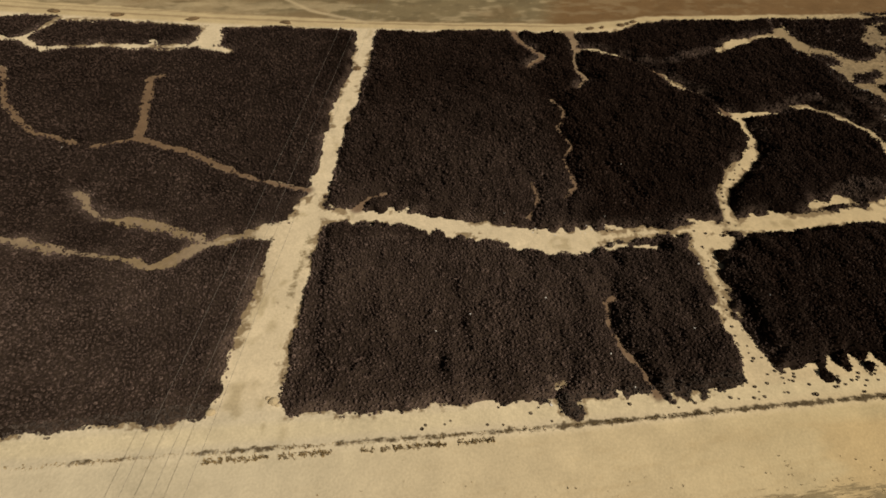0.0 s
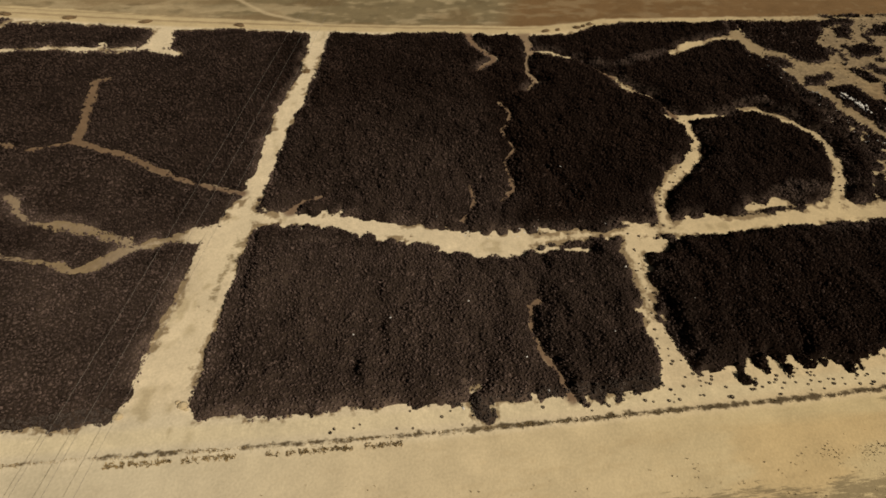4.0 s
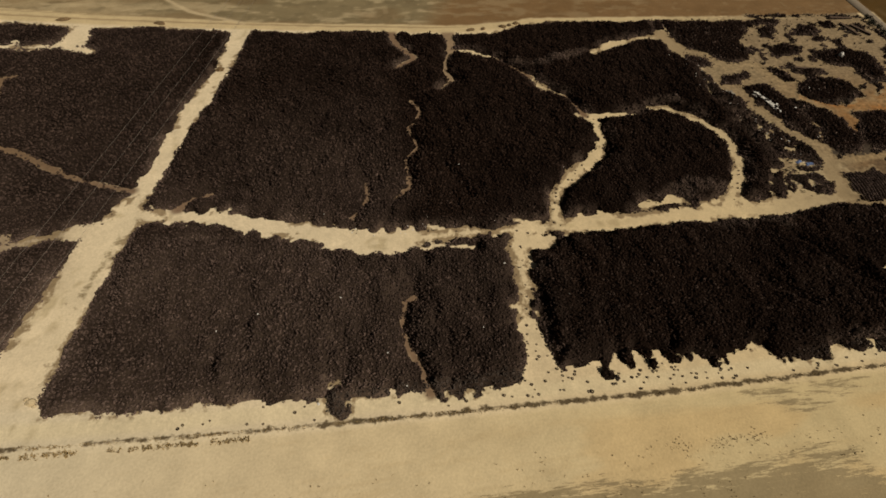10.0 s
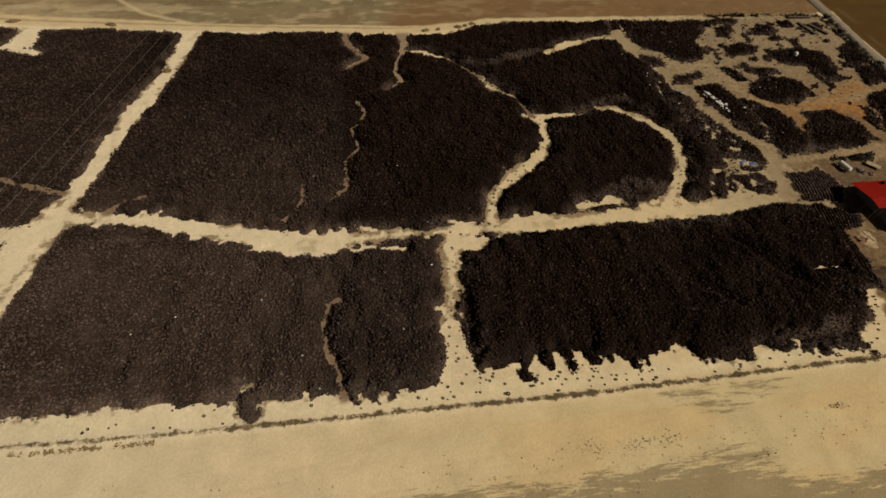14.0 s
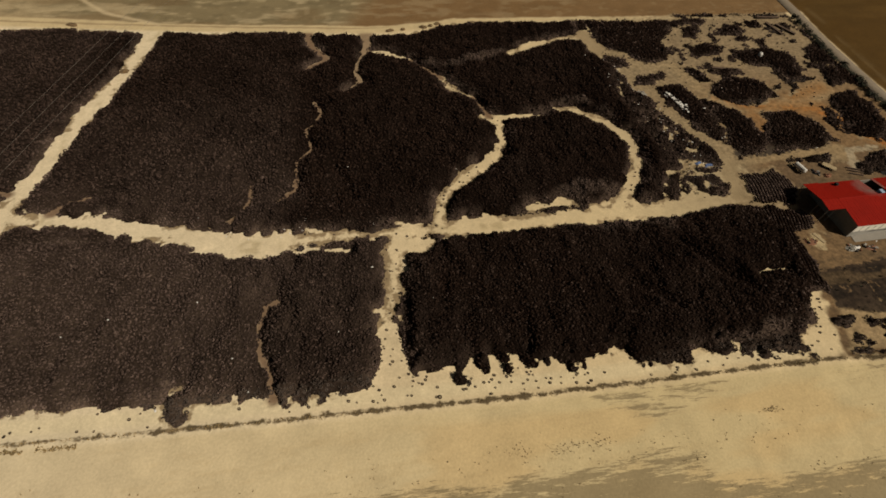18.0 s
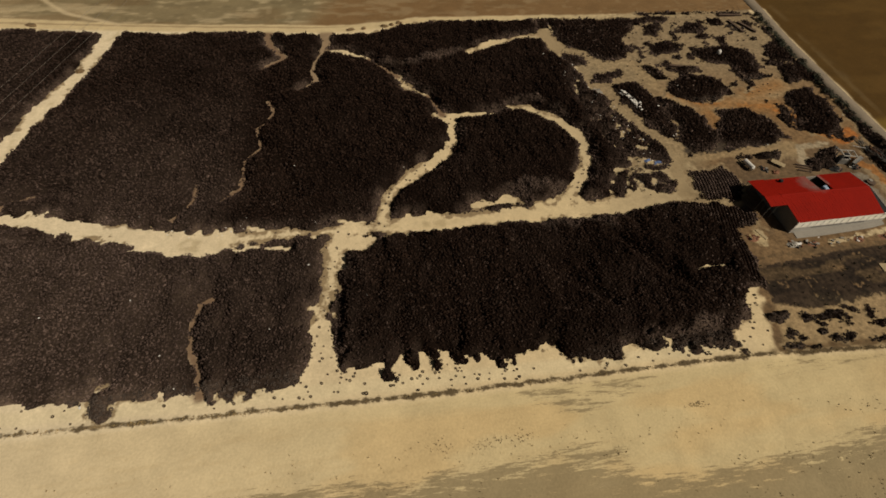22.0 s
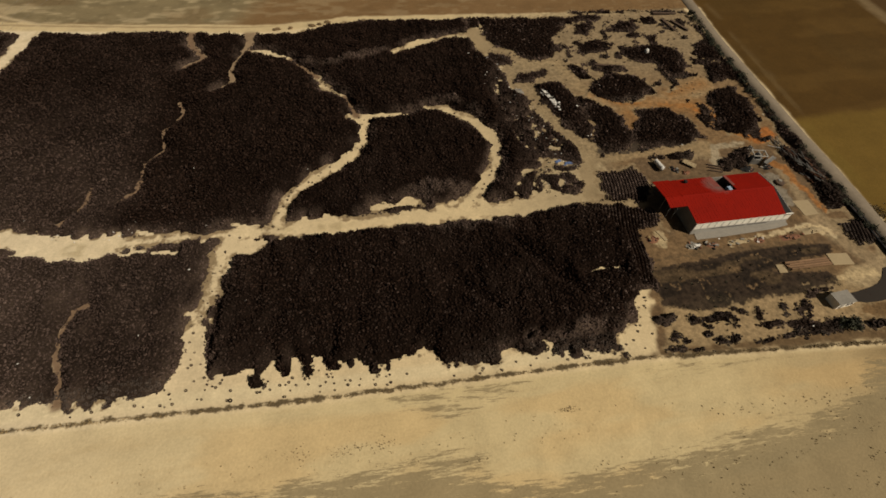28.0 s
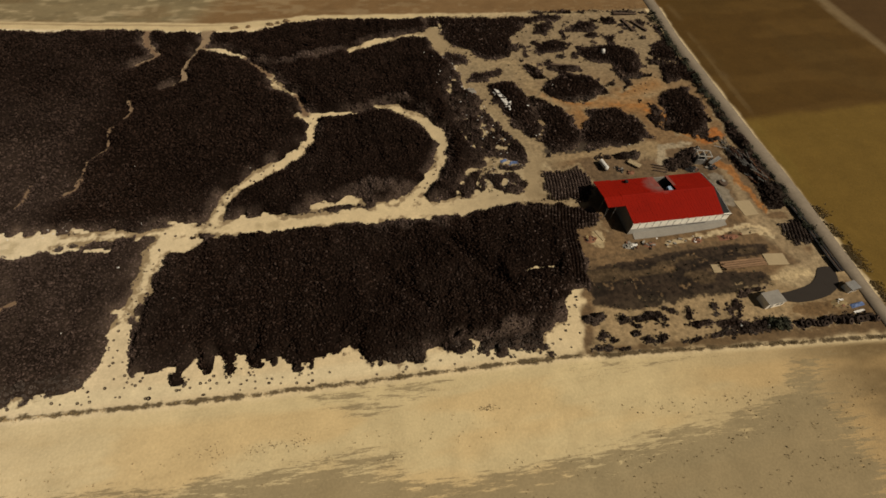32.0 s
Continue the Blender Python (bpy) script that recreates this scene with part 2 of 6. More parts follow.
M_BRUSH = material("dry_brushwood", (0.105, 0.068, 0.032), 0.95, vary=0.4, grain=2.0, bump=0.4, island=0.4)
M_BARK = material("bark", (0.09, 0.065, 0.045), 0.9, vary=0.3, grain=4.0, bump=0.3)
M_WIRE = material("aluminium_cable", (0.20, 0.17, 0.14), 0.6, metal=0.3, vary=0.1, bump=0.0)


# ---- mesh helpers ----
def mesh_object(name, verts, faces, mat, parent=None, label=""):
    """A mesh from arrays in plan units."""
    me = bpy.data.meshes.new(name)
    verts, faces = np.asarray(verts, dtype=np.float32) * S, np.asarray(faces, dtype=np.int32)
    k = faces.shape[1]
    me.vertices.add(len(verts))
    me.vertices.foreach_set("co", verts.ravel())
    me.loops.add(faces.size)
    me.loops.foreach_set("vertex_index", faces.ravel())
    me.polygons.add(len(faces))
    me.polygons.foreach_set("loop_start", np.arange(0, faces.size, k, dtype=np.int32))
    me.polygons.foreach_set("loop_total", np.full(len(faces), k, dtype=np.int32))
    me.update(calc_edges=True)
    me.materials.append(mat)
    ob = new(name, me)
    if parent:
        ob.parent = parent
    if label:
        tagged(ob, label)
    return ob


def part(name, bm, mat, parent=None, label=""):
    me = bpy.data.meshes.new(name)
    bm.to_mesh(me)
    bm.free()
    me.materials.append(mat)
    ob = new(name, me)
    if parent:
        ob.parent = parent
    if label:
        tagged(ob, label)
    return ob


def box_bm(cx, cy, cz, sx, sy, sz, rz=0.0, bevel=0.0, tilt=0.0, bm=None):
    bm = bm or bmesh.new()
    m = pose(cx, cy, cz, tilt, 0, rz) @ Matrix.Diagonal((sx, sy, sz, 1))
    made = bmesh.ops.create_cube(bm, size=1.0, matrix=m)
    if bevel:
        edges = {e for v in made["verts"] for e in v.link_edges}
        bmesh.ops.bevel(bm, geom=list(edges), offset=bevel, segments=1, affect="EDGES")
    return bm


def tube_bm(a, b, r, sides=6, r2=None, bm=None):
    bm = bm or bmesh.new()
    a, b = Vector(a), Vector(b)
    q = (b - a).to_track_quat("Z", "Y").to_matrix().to_4x4()
    m = Matrix.Translation((a + b) / 2) @ q
    bmesh.ops.create_cone(bm, cap_ends=True, segments=sides, radius1=r, radius2=r if r2 is None else r2, depth=(b - a).length, matrix=m)
    return bm


# ---- plan ----
# The plan below is drawn in units of S metres.
S = 1.9


def smooth(v, a, b):
    s = np.clip((v - a) / (b - a), 0, 1)
    return s * s * (3 - 2 * s)


def vnoise(x, y, size, seed):
    """Smooth value noise in 0..1 with cells of that many metres."""
    lattice = np.random.RandomState(seed).rand(256, 256)
    u, v = np.asarray(x) / size + 300, np.asarray(y) / size + 300
    i, j = np.floor(u).astype(int), np.floor(v).astype(int)
    fu, fv = u - i, v - j
    fu, fv = fu * fu * (3 - 2 * fu), fv * fv * (3 - 2 * fv)
    g = lambda p, q: lattice[p % 256, q % 256]
    return (g(i, j) * (1 - fu) + g(i + 1, j) * fu) * (1 - fv) + (g(i, j + 1) * (1 - fu) + g(i + 1, j + 1) * fu) * fv


def fbm(x, y, size, seed):
    return (vnoise(x, y, size, seed) + 0.5 * vnoise(x, y, size / 2.1, seed + 1) + 0.25 * vnoise(x, y, size / 4.3, seed + 2)) / 1.75


def terrain(x, y):
    """The gentle swell of the land."""
    u = np.clip(np.asarray(x, dtype=float), -120, 260) / 100
    v = (np.clip(np.asarray(y, dtype=float), -30, 150) - 60) / 100
    return 0.245 - 2.683 * u - 0.758 * v + 1.839 * u * u + 1.071 * u * v + 0.522 * v * v


def line_distance(x, y, rows):
    """Distance from a way with the given half widths taken off, for rows of (x, y, width)."""
    best = np.full(np.shape(x), 1e9)
    for (ax, ay, aw), (bx, by, bw) in zip(rows[:-1], rows[1:]):
        dx, dy = bx - ax, by - ay
        s = np.clip(((x - ax) * dx + (y - ay) * dy) / (dx * dx + dy * dy), 0, 1)
        d = np.hypot(x - ax - s * dx, y - ay - s * dy) - (aw + s * (bw - aw)) / 2
        best = np.minimum(best, d)
    return best


def inside(x, y, corners):
    """Signed distance to an outline, positive within."""
    best, odd = np.full(np.shape(x), 1e9), np.zeros(np.shape(x), dtype=bool)
    for (ax, ay), (bx, by) in zip(corners, corners[1:] + corners[:1]):
        dx, dy = bx - ax, by - ay
        s = np.clip(((x - ax) * dx + (y - ay) * dy) / (dx * dx + dy * dy + 1e-9), 0, 1)
        best = np.minimum(best, np.hypot(x - ax - s * dx, y - ay - s * dy))
        if ay != by:
            odd ^= ((ay > y) != (by > y)) & (x < ax + dx * (y - ay) / dy)
    return np.where(odd, best, -best)


ROADS, PILES, WALLS, LOW_WALLS = [], [], [], []


def way(name, *rows):
    """A lane between the tyres: places and widths along it."""
    ROADS.append((name, list(rows)))


def heap(name, height, *corners):
    PILES.append((name, list(corners), height))


def ridge(*rows):
    """A wall or small mound of tyres along a line."""
    WALLS.append(list(rows))


def mound(*rows):
    LOW_WALLS.append(list(rows))


way("main lane", (1.3, 122.8, 5.4), (0.3, 117, 4.2), (-1.7, 104.6, 4.2), (-6.2, 87.0, 4.4), (-9.4, 69.2, 3.6), (-11.1, 62.4, 3.6), (-12.3, 58.2, 5.4), (-14.5, 51.3, 6.9), (-16.3, 43.4, 7.4), (-18.2, 33.7, 8.2), (-19.4, 26.2, 8.2), (-20.0, 21.0, 12.2))
way("cross lane a", (-12.7, 57.6, 3.7), (-5.4, 56.7, 2.7), (2.6, 55.4, 3.0), (12.5, 52.5, 3.6), (19.3, 50.3, 3.8), (27.0, 47.9, 3.8), (32.8, 46.3, 4.5), (38.3, 46.8, 3.6), (46.3, 47.4, 2.8), (53.9, 47.0, 2.3), (64.1, 46.8, 2.7), (74.5, 46.3, 3.1), (86.5, 46.2, 4.1))
way("cross lane b", (87.5, 46.4, 3.3), (96.3, 46.5, 4.5), (104.1, 46.0, 4.5), (112.2, 45.7, 3.5), (118.2, 46.1, 2.8), (123.8, 46.7, 2.6), (127.7, 47.4, 2.9))
way("west fork", (-15.0, 54.5, 3.7), (-22.4, 53.9, 1.7), (-27.7, 52.5, 1.7), (-30.9, 51.0, 2.0), (-34.0, 49.0, 1.6), (-37.1, 48.2, 1.4), (-40.9, 50.2, 1.2), (-47.0, 51.9, 0.8), (-53.1, 53.6, 0.8), (-60.4, 56.3, 0.8), (-66.1, 58.7, 0.9))
way("west spur", (-28.6, 52.8, 1.2), (-32.4, 54.8, 1.5), (-37.2, 56.7, 1.8), (-41.0, 58.3, 1.9), (-46.5, 59.3, 1.9), (-49.0, 61.6, 2.0), (-50.6, 64.7, 1.2), (-52.3, 65.9, 0.6))
way("brown track", (-12.9, 63.7, 0.52), (-18.5, 65.6, 0.45), (-24.9, 68.7, 0.75), (-30.3, 72.2, 0.9), (-36.0, 76.2, 0.9), (-40.4, 77.8, 1.2), (-45.6, 80.6, 1.5), (-46.0, 87.0, 1.35), (-46.9, 94.9, 1.65), (-47.6, 101.4, 1.27), (-44.7, 102.9, 0.45))
way("faint west", (-46.6, 80.3, 0.4), (-53.5, 78.2, 0.4), (-60.2, 81.3, 0.4), (-65.2, 83.3, 0.4), (-69.2, 87.9, 0.5), (-73.5, 93.6, 0.5), (-78.5, 106.3, 0.6))
way("north west a", (-93.4, 120.6, 1.7), (-83.6, 118.8, 1.9), (-78.8, 118.4, 2.4), (-76.2, 115.8, 1.9), (-72.7, 113.9, 1.6), (-61.4, 116.0, 1.9), (-48.9, 114.9, 1.6), (-41.3, 115.4, 1.9), (-37.7, 117.2, 4.9), (-37.7, 124.7, 5.8))
way("north west b", (-38.1, 115.3, 2.1), (-32.6, 112.9, 1.0))
way("north west c", (-79.0, 119.4, 2.2), (-76.5, 123.7, 1.7), (-74.9, 128.3, 2.4))
way("north west d", (-50.5, 115.4, 1.3), (-50.8, 118.1, 0.6))
way("wiggle north", (40.3, 120, 1.7), (41.3, 112.8, 1.1), (45.0, 107.4, 0.9), (44.6, 105.6, 0.6), (41.5, 103.6, 0.3), (38.8, 101.3, 0.15))
way("fork north", (56.1, 119.3, 2.6), (55.4, 110.0, 2.0), (53.4, 105.5, 1.5), (52.2, 100.2, 1.3), (52.9, 95.6, 1.1), (50.2, 92.4, 0.8), (49.0, 92.0, 0.4))
way("fork east", (54.6, 109.5, 2.8), (60.7, 107.6, 2.4), (66.9, 104.1, 1.6))
way("fork tail", (73.3, 95.7, 1.8), (75.7, 90.5, 1.9), (79.7, 86.6, 1.6))
way("fork gap", (66.9, 104.1, 0.4), (73.3, 95.7, 0.6))
way("fork join", (79.7, 86.6, 0.4), (82.1, 79.2, 0.7))
way("wiggle mid", (41.8, 89.0, 0.05), (43.8, 84.1, 0.2), (42.2, 80.1, 0.3), (40.3, 78.6, 0.2), (41.1, 73.4, 0.15), (41.6, 71.5, 0.15), (39.1, 69.0, 0.2), (38.4, 67.3, 0.2), (38.7, 63.1, 0.6), (38.5, 59.9, 0.7), (35.4, 57.2, 0.2))
way("wiggle west", (30.1, 61.6, 0.5), (29.8, 57.0, 0.4), (26.8, 52.7, 0.2))
way("wiggle south", (36.3, 34.6, 0.6), (34.5, 33.7, 0.6), (33.7, 28.7, 0.3), (34.1, 25.6, 0.4), (35.7, 22.6, 0.5), (36.5, 18.3, 0.6))
way("loop west", (65.1, 46.5, 2.5), (66.2, 52.9, 2.4), (68.7, 56.6, 2.5), (74.0, 60.9, 2.8), (80.8, 65.5, 2.5), (83.2, 69.9, 2.1), (83.5, 75.9, 2.6), (82.5, 79.2, 3.0))
way("loop north", (81.0, 78.9, 2.6), (88.5, 78.3, 2.0), (95.8, 78.1, 1.3))
way("loop east", (99.1, 80.0, 2.8), (103.0, 78.8, 3.4), (108.1, 74.1, 3.8), (111.3, 69.0, 2.9), (111.9, 64.2, 2.6), (109.7, 57.5, 2.4), (106.0, 52.8, 2.5), (101.8, 48.2, 4.0))
way("south lane", (57.5, 46.0, 5.0), (56.0, 42.0, 4.4), (55.8, 38.0, 3.2), (55.3, 34.5, 2.8), (53.8, 31.0, 2.5), (53.6, 26.0, 3.0), (53.9, 21.5, 4.2), (53.4, 17.5, 6.8))
way("south lane side", (58.5, 44.2, 3.8), (61.4, 43.0, 3.8))
way("north arc", (93.6, 105.1, 1.4), (100.6, 108.7, 2.4), (107.8, 110.3, 2.2), (115.7, 110.9, 3.2))
way("north arc b", (117.1, 112.2, 4.9), (118.5, 104.1, 5.1), (124.3, 100.5, 3.3), (127.4, 94.7, 3.7), (135.9, 94.3, 3.8), (137.9, 84.4, 2.9), (141.1, 76.9, 2.8), (145.7, 73.9, 2.7), (154.5, 73.7, 3.2), (161.6, 76.1, 5.8), (169.6, 79.6, 6.1))
way("yard spur", (125.0, 78.7, 2.5), (127.9, 70.1, 2.2), (129.5, 64.8, 2.7), (133.0, 61.4, 4.6), (129.8, 54.6, 3.1), (127.7, 47.4, 3.2))
way("yard lane", (132.0, 56.9, 2.2), (141.4, 57.4, 2.3), (151.1, 57.8, 2.4), (158.7, 56.6, 5.2))
way("track end", (128.3, 47.3, 2.3), (130.8, 44.5, 1.3), (137.6, 43.2, 1.1))
way("east corner", (128.9, 25.2, 0.8), (127.4, 21.4, 1.1), (125.2, 17.6, 1.8), (121.8, 14.2, 2.6))
way("notch west", (-4.1, 58.5, 1.3), (-1.6, 60.6, 0.6), (1.3, 61.5, 0.3))
way("bare bank", (83.9, 49.8, 1.4), (87.7, 50.0, 1.3), (90.8, 51.0, 2.2), (92.5, 50.2, 1.6), (93.8, 49.2, 0.8))
way("bare line", (120.3, 29.1, 0.05), (123, 29.6, 0.1), (126.8, 29.4, 0.12))
way("bare strip", (43.9, 44.2, 0.4), (45.8, 44.2, 0.6), (48.4, 43.6, 0.5))
way("bare south", (22.8, 20.3, 1.1), (23.3, 21.7, 1.3), (24.2, 22.1, 0.6))
way("bare south b", (31.0, 18.1, 1.1), (31.2, 19.6, 0.6))
way("bare south c", (40.1, 18.1, 0.8), (40.4, 19.5, 0.4))
PALE = ("main lane", "cross lane a", "cross lane b", "south lane", "south lane side", "loop west", "loop north", "loop east", "west fork",
        "west spur", "north west a", "north west b", "north west c", "north west d", "fork tail", "fork east", "north arc", "north arc b", "east corner", "track end", "bare bank", "bare strip", "bare line", "bare south", "bare south b", "bare south c", "notch east", "bare east", "bare corner")
heap("heap", 2.0, (119.5, 119.8), (146.3, 117.2), (157, 116.2), (155.4, 113.8), (144.7, 113), (142.8, 109.4), (138.2, 105.8), (139.3, 100.4), (135.7, 96.6), (128.8, 96), (123.3, 101.5), (120.0, 109.1))
heap("heap", 2.0, (176.7, 97.9), (182.4, 98.4), (181.7, 91.4), (180.1, 89.2), (175.2, 91.1))
heap("heap", 2.0, (119.0, 101.3), (123.1, 102.1), (125.2, 99.1), (123.7, 95.2), (119.8, 95.2), (117.9, 98.7))
heap("heap", 2.0, (122.0, 89.0), (126.5, 91.5), (132.0, 92.0), (132.1, 88.9), (126.6, 86.7), (121.4, 86.7))
heap("heap", 2.0, (146.9, 112.2), (151.0, 113.9), (152.1, 109.9), (149.2, 106.6), (146.2, 107.7))
heap("heap", 2.0, (145.0, 101.9), (149.9, 104.1), (152.6, 102.3), (151.0, 98.2), (145.6, 97.0), (142.4, 98.0))
heap("heap", 2.0, (156.8, 110.8), (161.8, 112.2), (166.3, 112.5), (165.2, 107.9), (160.7, 105.5), (157.3, 107.6))
heap("heap", 2.0, (164.7, 104.9), (168.1, 102.8), (167.0, 98.6), (164.1, 99.6))
heap("heap", 2.0, (156.2, 98.8), (164.9, 99.5), (171.8, 96.4), (170.4, 87.1), (167.2, 82.4), (162.1, 83.2), (162.0, 89.7), (155.0, 92.1), (154.8, 96.2))
heap("heap", 2.0, (136.0, 92.2), (139.6, 93.6), (142.2, 90.0), (142.4, 86.2), (137.6, 85.7), (135.6, 89.7))
heap("heap", 2.0, (143.7, 91.9), (152.6, 90.3), (152.5, 88.3), (144.5, 89.7))
heap("heap", 2.0, (142.6, 84.9), (147.0, 88.1), (152.7, 86.7), (156.6, 81.6), (156.5, 78.0), (150.8, 75.4), (143.8, 76.5), (140.2, 80.5))
heap("heap", 2.0, (126.3, 85.5), (130.4, 86.7), (135.0, 84.8), (135.5, 77.7), (135.8, 66.9), (134.0, 64.2), (129.5, 64.8), (128.6, 72.1), (127.2, 78.9))
heap("heap", 2.0, (136.6, 78.7), (141.1, 76.9), (144.4, 70.9), (144.2, 63.7), (141.8, 59.7), (133.7, 58.1), (134.3, 63.1), (136.8, 67.8))
heap("heap", 2.0, (145.0, 65.5), (149.4, 72.3), (156.8, 72.3), (160.2, 67.4), (160.4, 60.2), (153.0, 58.8), (143.4, 58.9))
heap("heap", 2.0, (169.9, 77.1), (177.7, 77.1), (178.1, 70.0), (174.7, 60.9), (169.8, 58.7), (165.5, 62.4), (167.0, 71.8))
heap("heap", 2.0, (174.8, 87.7), (182.2, 87.8), (179.6, 80.4), (173.2, 80.3))
heap("rows", 0.5, (131.0, 52.7), (139.9, 54.0), (141.6, 47.7), (138.7, 44.1), (130.4, 44.9), (129.7, 49.5))
heap("heap", 2.0, (118.3, 54.2), (127.5, 53.7), (125.7, 47.7), (116.4, 48.2))
heap("rows", 0.5, (173.7, 32.3), (177.9, 32.1), (178.4, 27.2), (174.0, 26.5))
heap("heap", 2.0, (159.2, 51), (163, 55.2), (167.6, 55.4), (167.4, 52), (163.5, 48.8))
way("bare east", (120.6, 59, 1.2), (124.5, 57.4, 1.8), (128.5, 56.2, 1.8))
way("bare corner", (115.5, 48.2, 1.2), (118, 48.8, 1.6), (121, 48.6, 1.0))
heap("heap", 1.4, (175.6, 55.5), (174.8, 48.6), (175.2, 43.2), (175.0, 36.4), (178.6, 35.4), (179.3, 45.0), (179.0, 52.4))
BLOCK_NORTH = [(-145, 131), (-111, 131), (-86.8, 129.3), (-76, 129.8), (-73.4, 127.8), (-61.5, 128), (-48, 125.9), (-36.2, 123.7), (-20.4, 124.3), (-11.8, 123), (-4, 122), (2.7, 121.4), (17.3, 120.3), (31.5, 120.2),
               (40, 119.4), (51.8, 117.4), (57.8, 117.0), (67.6, 116.9), (72.6, 118), (77.2, 120.3), (88, 121.9), (103, 120.7), (120, 119.6), (120, 112.3),
               (117, 102.9), (121.6, 90.3), (120.8, 84.4), (126.5, 76.7), (129.5, 64.8), (131.7, 61.6), (128.6, 54.8), (118.6, 55.3), (114.7, 48.5), (104, 48.4), (-145, 50)]
BLOCK_SOUTH = [(-145, 58), (121.6, 45.6), (128.4, 44.6), (139.7, 41), (138.6, 37.1), (133, 37), (132.7, 30), (131.3, 23.5), (128.6, 25.4), (127.1, 22.6), (124.6, 19.6), (121.8, 16.8), (118.4, 14.5),
               (113, 15.0), (109, 15.4), (102.8, 16.0), (99, 15.8), (96.2, 15.4), (92.2, 16.4), (89.9, 17.6), (88.5, 18.5), (85.3, 19.4),
               (83.7, 16.6), (80.4, 16.9), (79, 17.9), (77.6, 18.7), (76.5, 17.7), (74, 17.9), (73.4, 20.3), (71.5, 20.6), (70.2, 20.0), (68.2, 20.5), (66.9, 18.9), (65.7, 20.4), (64.7, 18.7), (62.8, 19.5), (59.7, 19.1), (56.6, 18.3), (49.1, 17.9), (32.9, 18.9), (9.5, 20.8), (-6.5, 21.6), (-26.4, 22.9), (-48.2, 23.5), (-66, 25), (-145, 30)]
BANK = [(-145, 24.5, 0.7), (-58.2, 20.4, 0.7), (-28.3, 18.8, 0.7), (14, 16.2, 0.7), (38, 15.1, 0.8), (70.5, 13.5, 0.9), (104.3, 12.6, 0.9), (122.6, 12.0, 1.0), (151, 9.4, 1.1), (178, 6.8, 1.2)]
TOP_ROAD = [(-160, 141, 4), (-89.5, 134.8, 4), (-63, 131.9, 4), (-35, 129.0, 4), (-6, 126.6, 4), (9, 125.4, 4), (24, 124.1, 4), (39, 123.1, 4), (54, 121.6, 4), (64, 121.6, 3), (73, 122.9, 2), (82, 124.2, 2), (104, 123.6, 2), (127, 121.8, 1.5), (150, 119.6, 1.2), (184, 116.4, 1)]
EAST_LANE = [(190, 160, 3.4), (186.5, 117, 3.4), (184.6, 98, 3.2), (183.6, 78, 3.2), (182.6, 58, 3.4), (182.4, 48, 3.6), (182.0, 37, 3.6), (181.4, 26.5, 2.9), (180.8, 18, 2.6), (180.3, 11, 2.6), (179.4, -30, 2.8)]
HEDGE = [(182.2, 112, 1.0), (181.4, 92.8, 1.2), (180.9, 76, 1.4), (179.8, 60, 1.8), (179.3, 48, 2.0), (179.0, 40, 1.6), (178.8, 35, 1.2)]


STRIPES = [(128, 44.6), (139.7, 41), (138.6, 37.1), (133, 37), (132.7, 30), (131.3, 23.5), (128.4, 26), (129.5, 36), (125.5, 43.5)]
# curved tyre walls and single mounds
ridge((22.9, 20, 1.5), (23.2, 17.9, 1.2), (24.0, 17.2, 0.8))
ridge((160.5, 51.2, 3.2), (164.5, 51.6, 2.6))
ridge((121.0, 98.6, 3.8), (123.0, 98.0, 3.8))
ridge((149, 119, 0.9), (172, 116.5, 1.0), (182, 114, 1.2))
ridge((146, 55.8, 1.2), (156, 55.2, 1.4))
ridge((169, 66, 2.0), (173, 58, 1.5))


# the curved tyre wall and the small mounds south of the warehouse
mound((163.9, 19.0, 0.75), (162.2, 19.1, 0.85), (160.4, 18.9, 0.9), (157.6, 18.5, 1.0), (156.0, 17.7, 1.1), (155.5, 16.2, 1.2), (155.0, 14.5, 1.4))
mound((136.9, 16.4, 1.3), (139.2, 17.2, 1.6), (141.2, 16.9, 1.2), (142.2, 15.3, 0.9))
mound((142.6, 18.1, 0.9), (143.2, 18.0, 0.9))
mound((146.9, 17.3, 1.1), (146.2, 15.8, 1.7))
mound((151.7, 16.9, 1.4), (151.3, 15.5, 1.4))
mound((136.9, 12.9, 1.4), (137.6, 12.7, 1.4))
mound((139.6, 12.7, 1.2), (140.2, 12.7, 1.2))
mound((135.6, 14.2, 1.2), (136.4, 14.1, 1.0))
mound((145.4, 14.1, 1.2), (147, 14, 1.8), (148.8, 14.2, 1.5))
mound((150.6, 13.7, 1.8), (153.2, 13.4, 2.6), (154.6, 12.7, 2.8), (157, 12.1, 2.6), (159.6, 12.0, 2.4), (162.4, 12.0, 2.0))
mound((164.2, 11.2, 1.2), (170, 11.2, 1.4), (178.2, 10.6, 1.8))
mound((142, 11.4, 0.6), (147.7, 11.7, 1.0), (151.4, 12.0, 1.2), (155, 11.1, 1.0))
mound((155.2, 16.6, 0.9), (156.3, 16.4, 1.1))
mound((153.7, 16.0, 1.2), (154.2, 15.5, 1.2))
mound((130.4, 18.4, 1.1), (131.3, 18.1, 1.2))
mound((134.2, 17.0, 1.3), (135.2, 16.8, 1.0))
mound((130.0, 14.6, 1.4), (130.9, 14.4, 1.2))
mound((127.6, 12.7, 0.9), (133.2, 11.9, 1.0))
mound((136.0, 15.8, 1.2), (136.8, 15.6, 1.0))
mound((140.4, 15.5, 1.0), (141.2, 15.2, 0.9))
mound((143.2, 17.6, 0.8), (143.9, 17.4, 0.8))
mound((128.7, 17.9, 1.1), (129.5, 17.6, 1.1))
mound((131.8, 13.6, 1.2), (132.6, 13.4, 1.1))
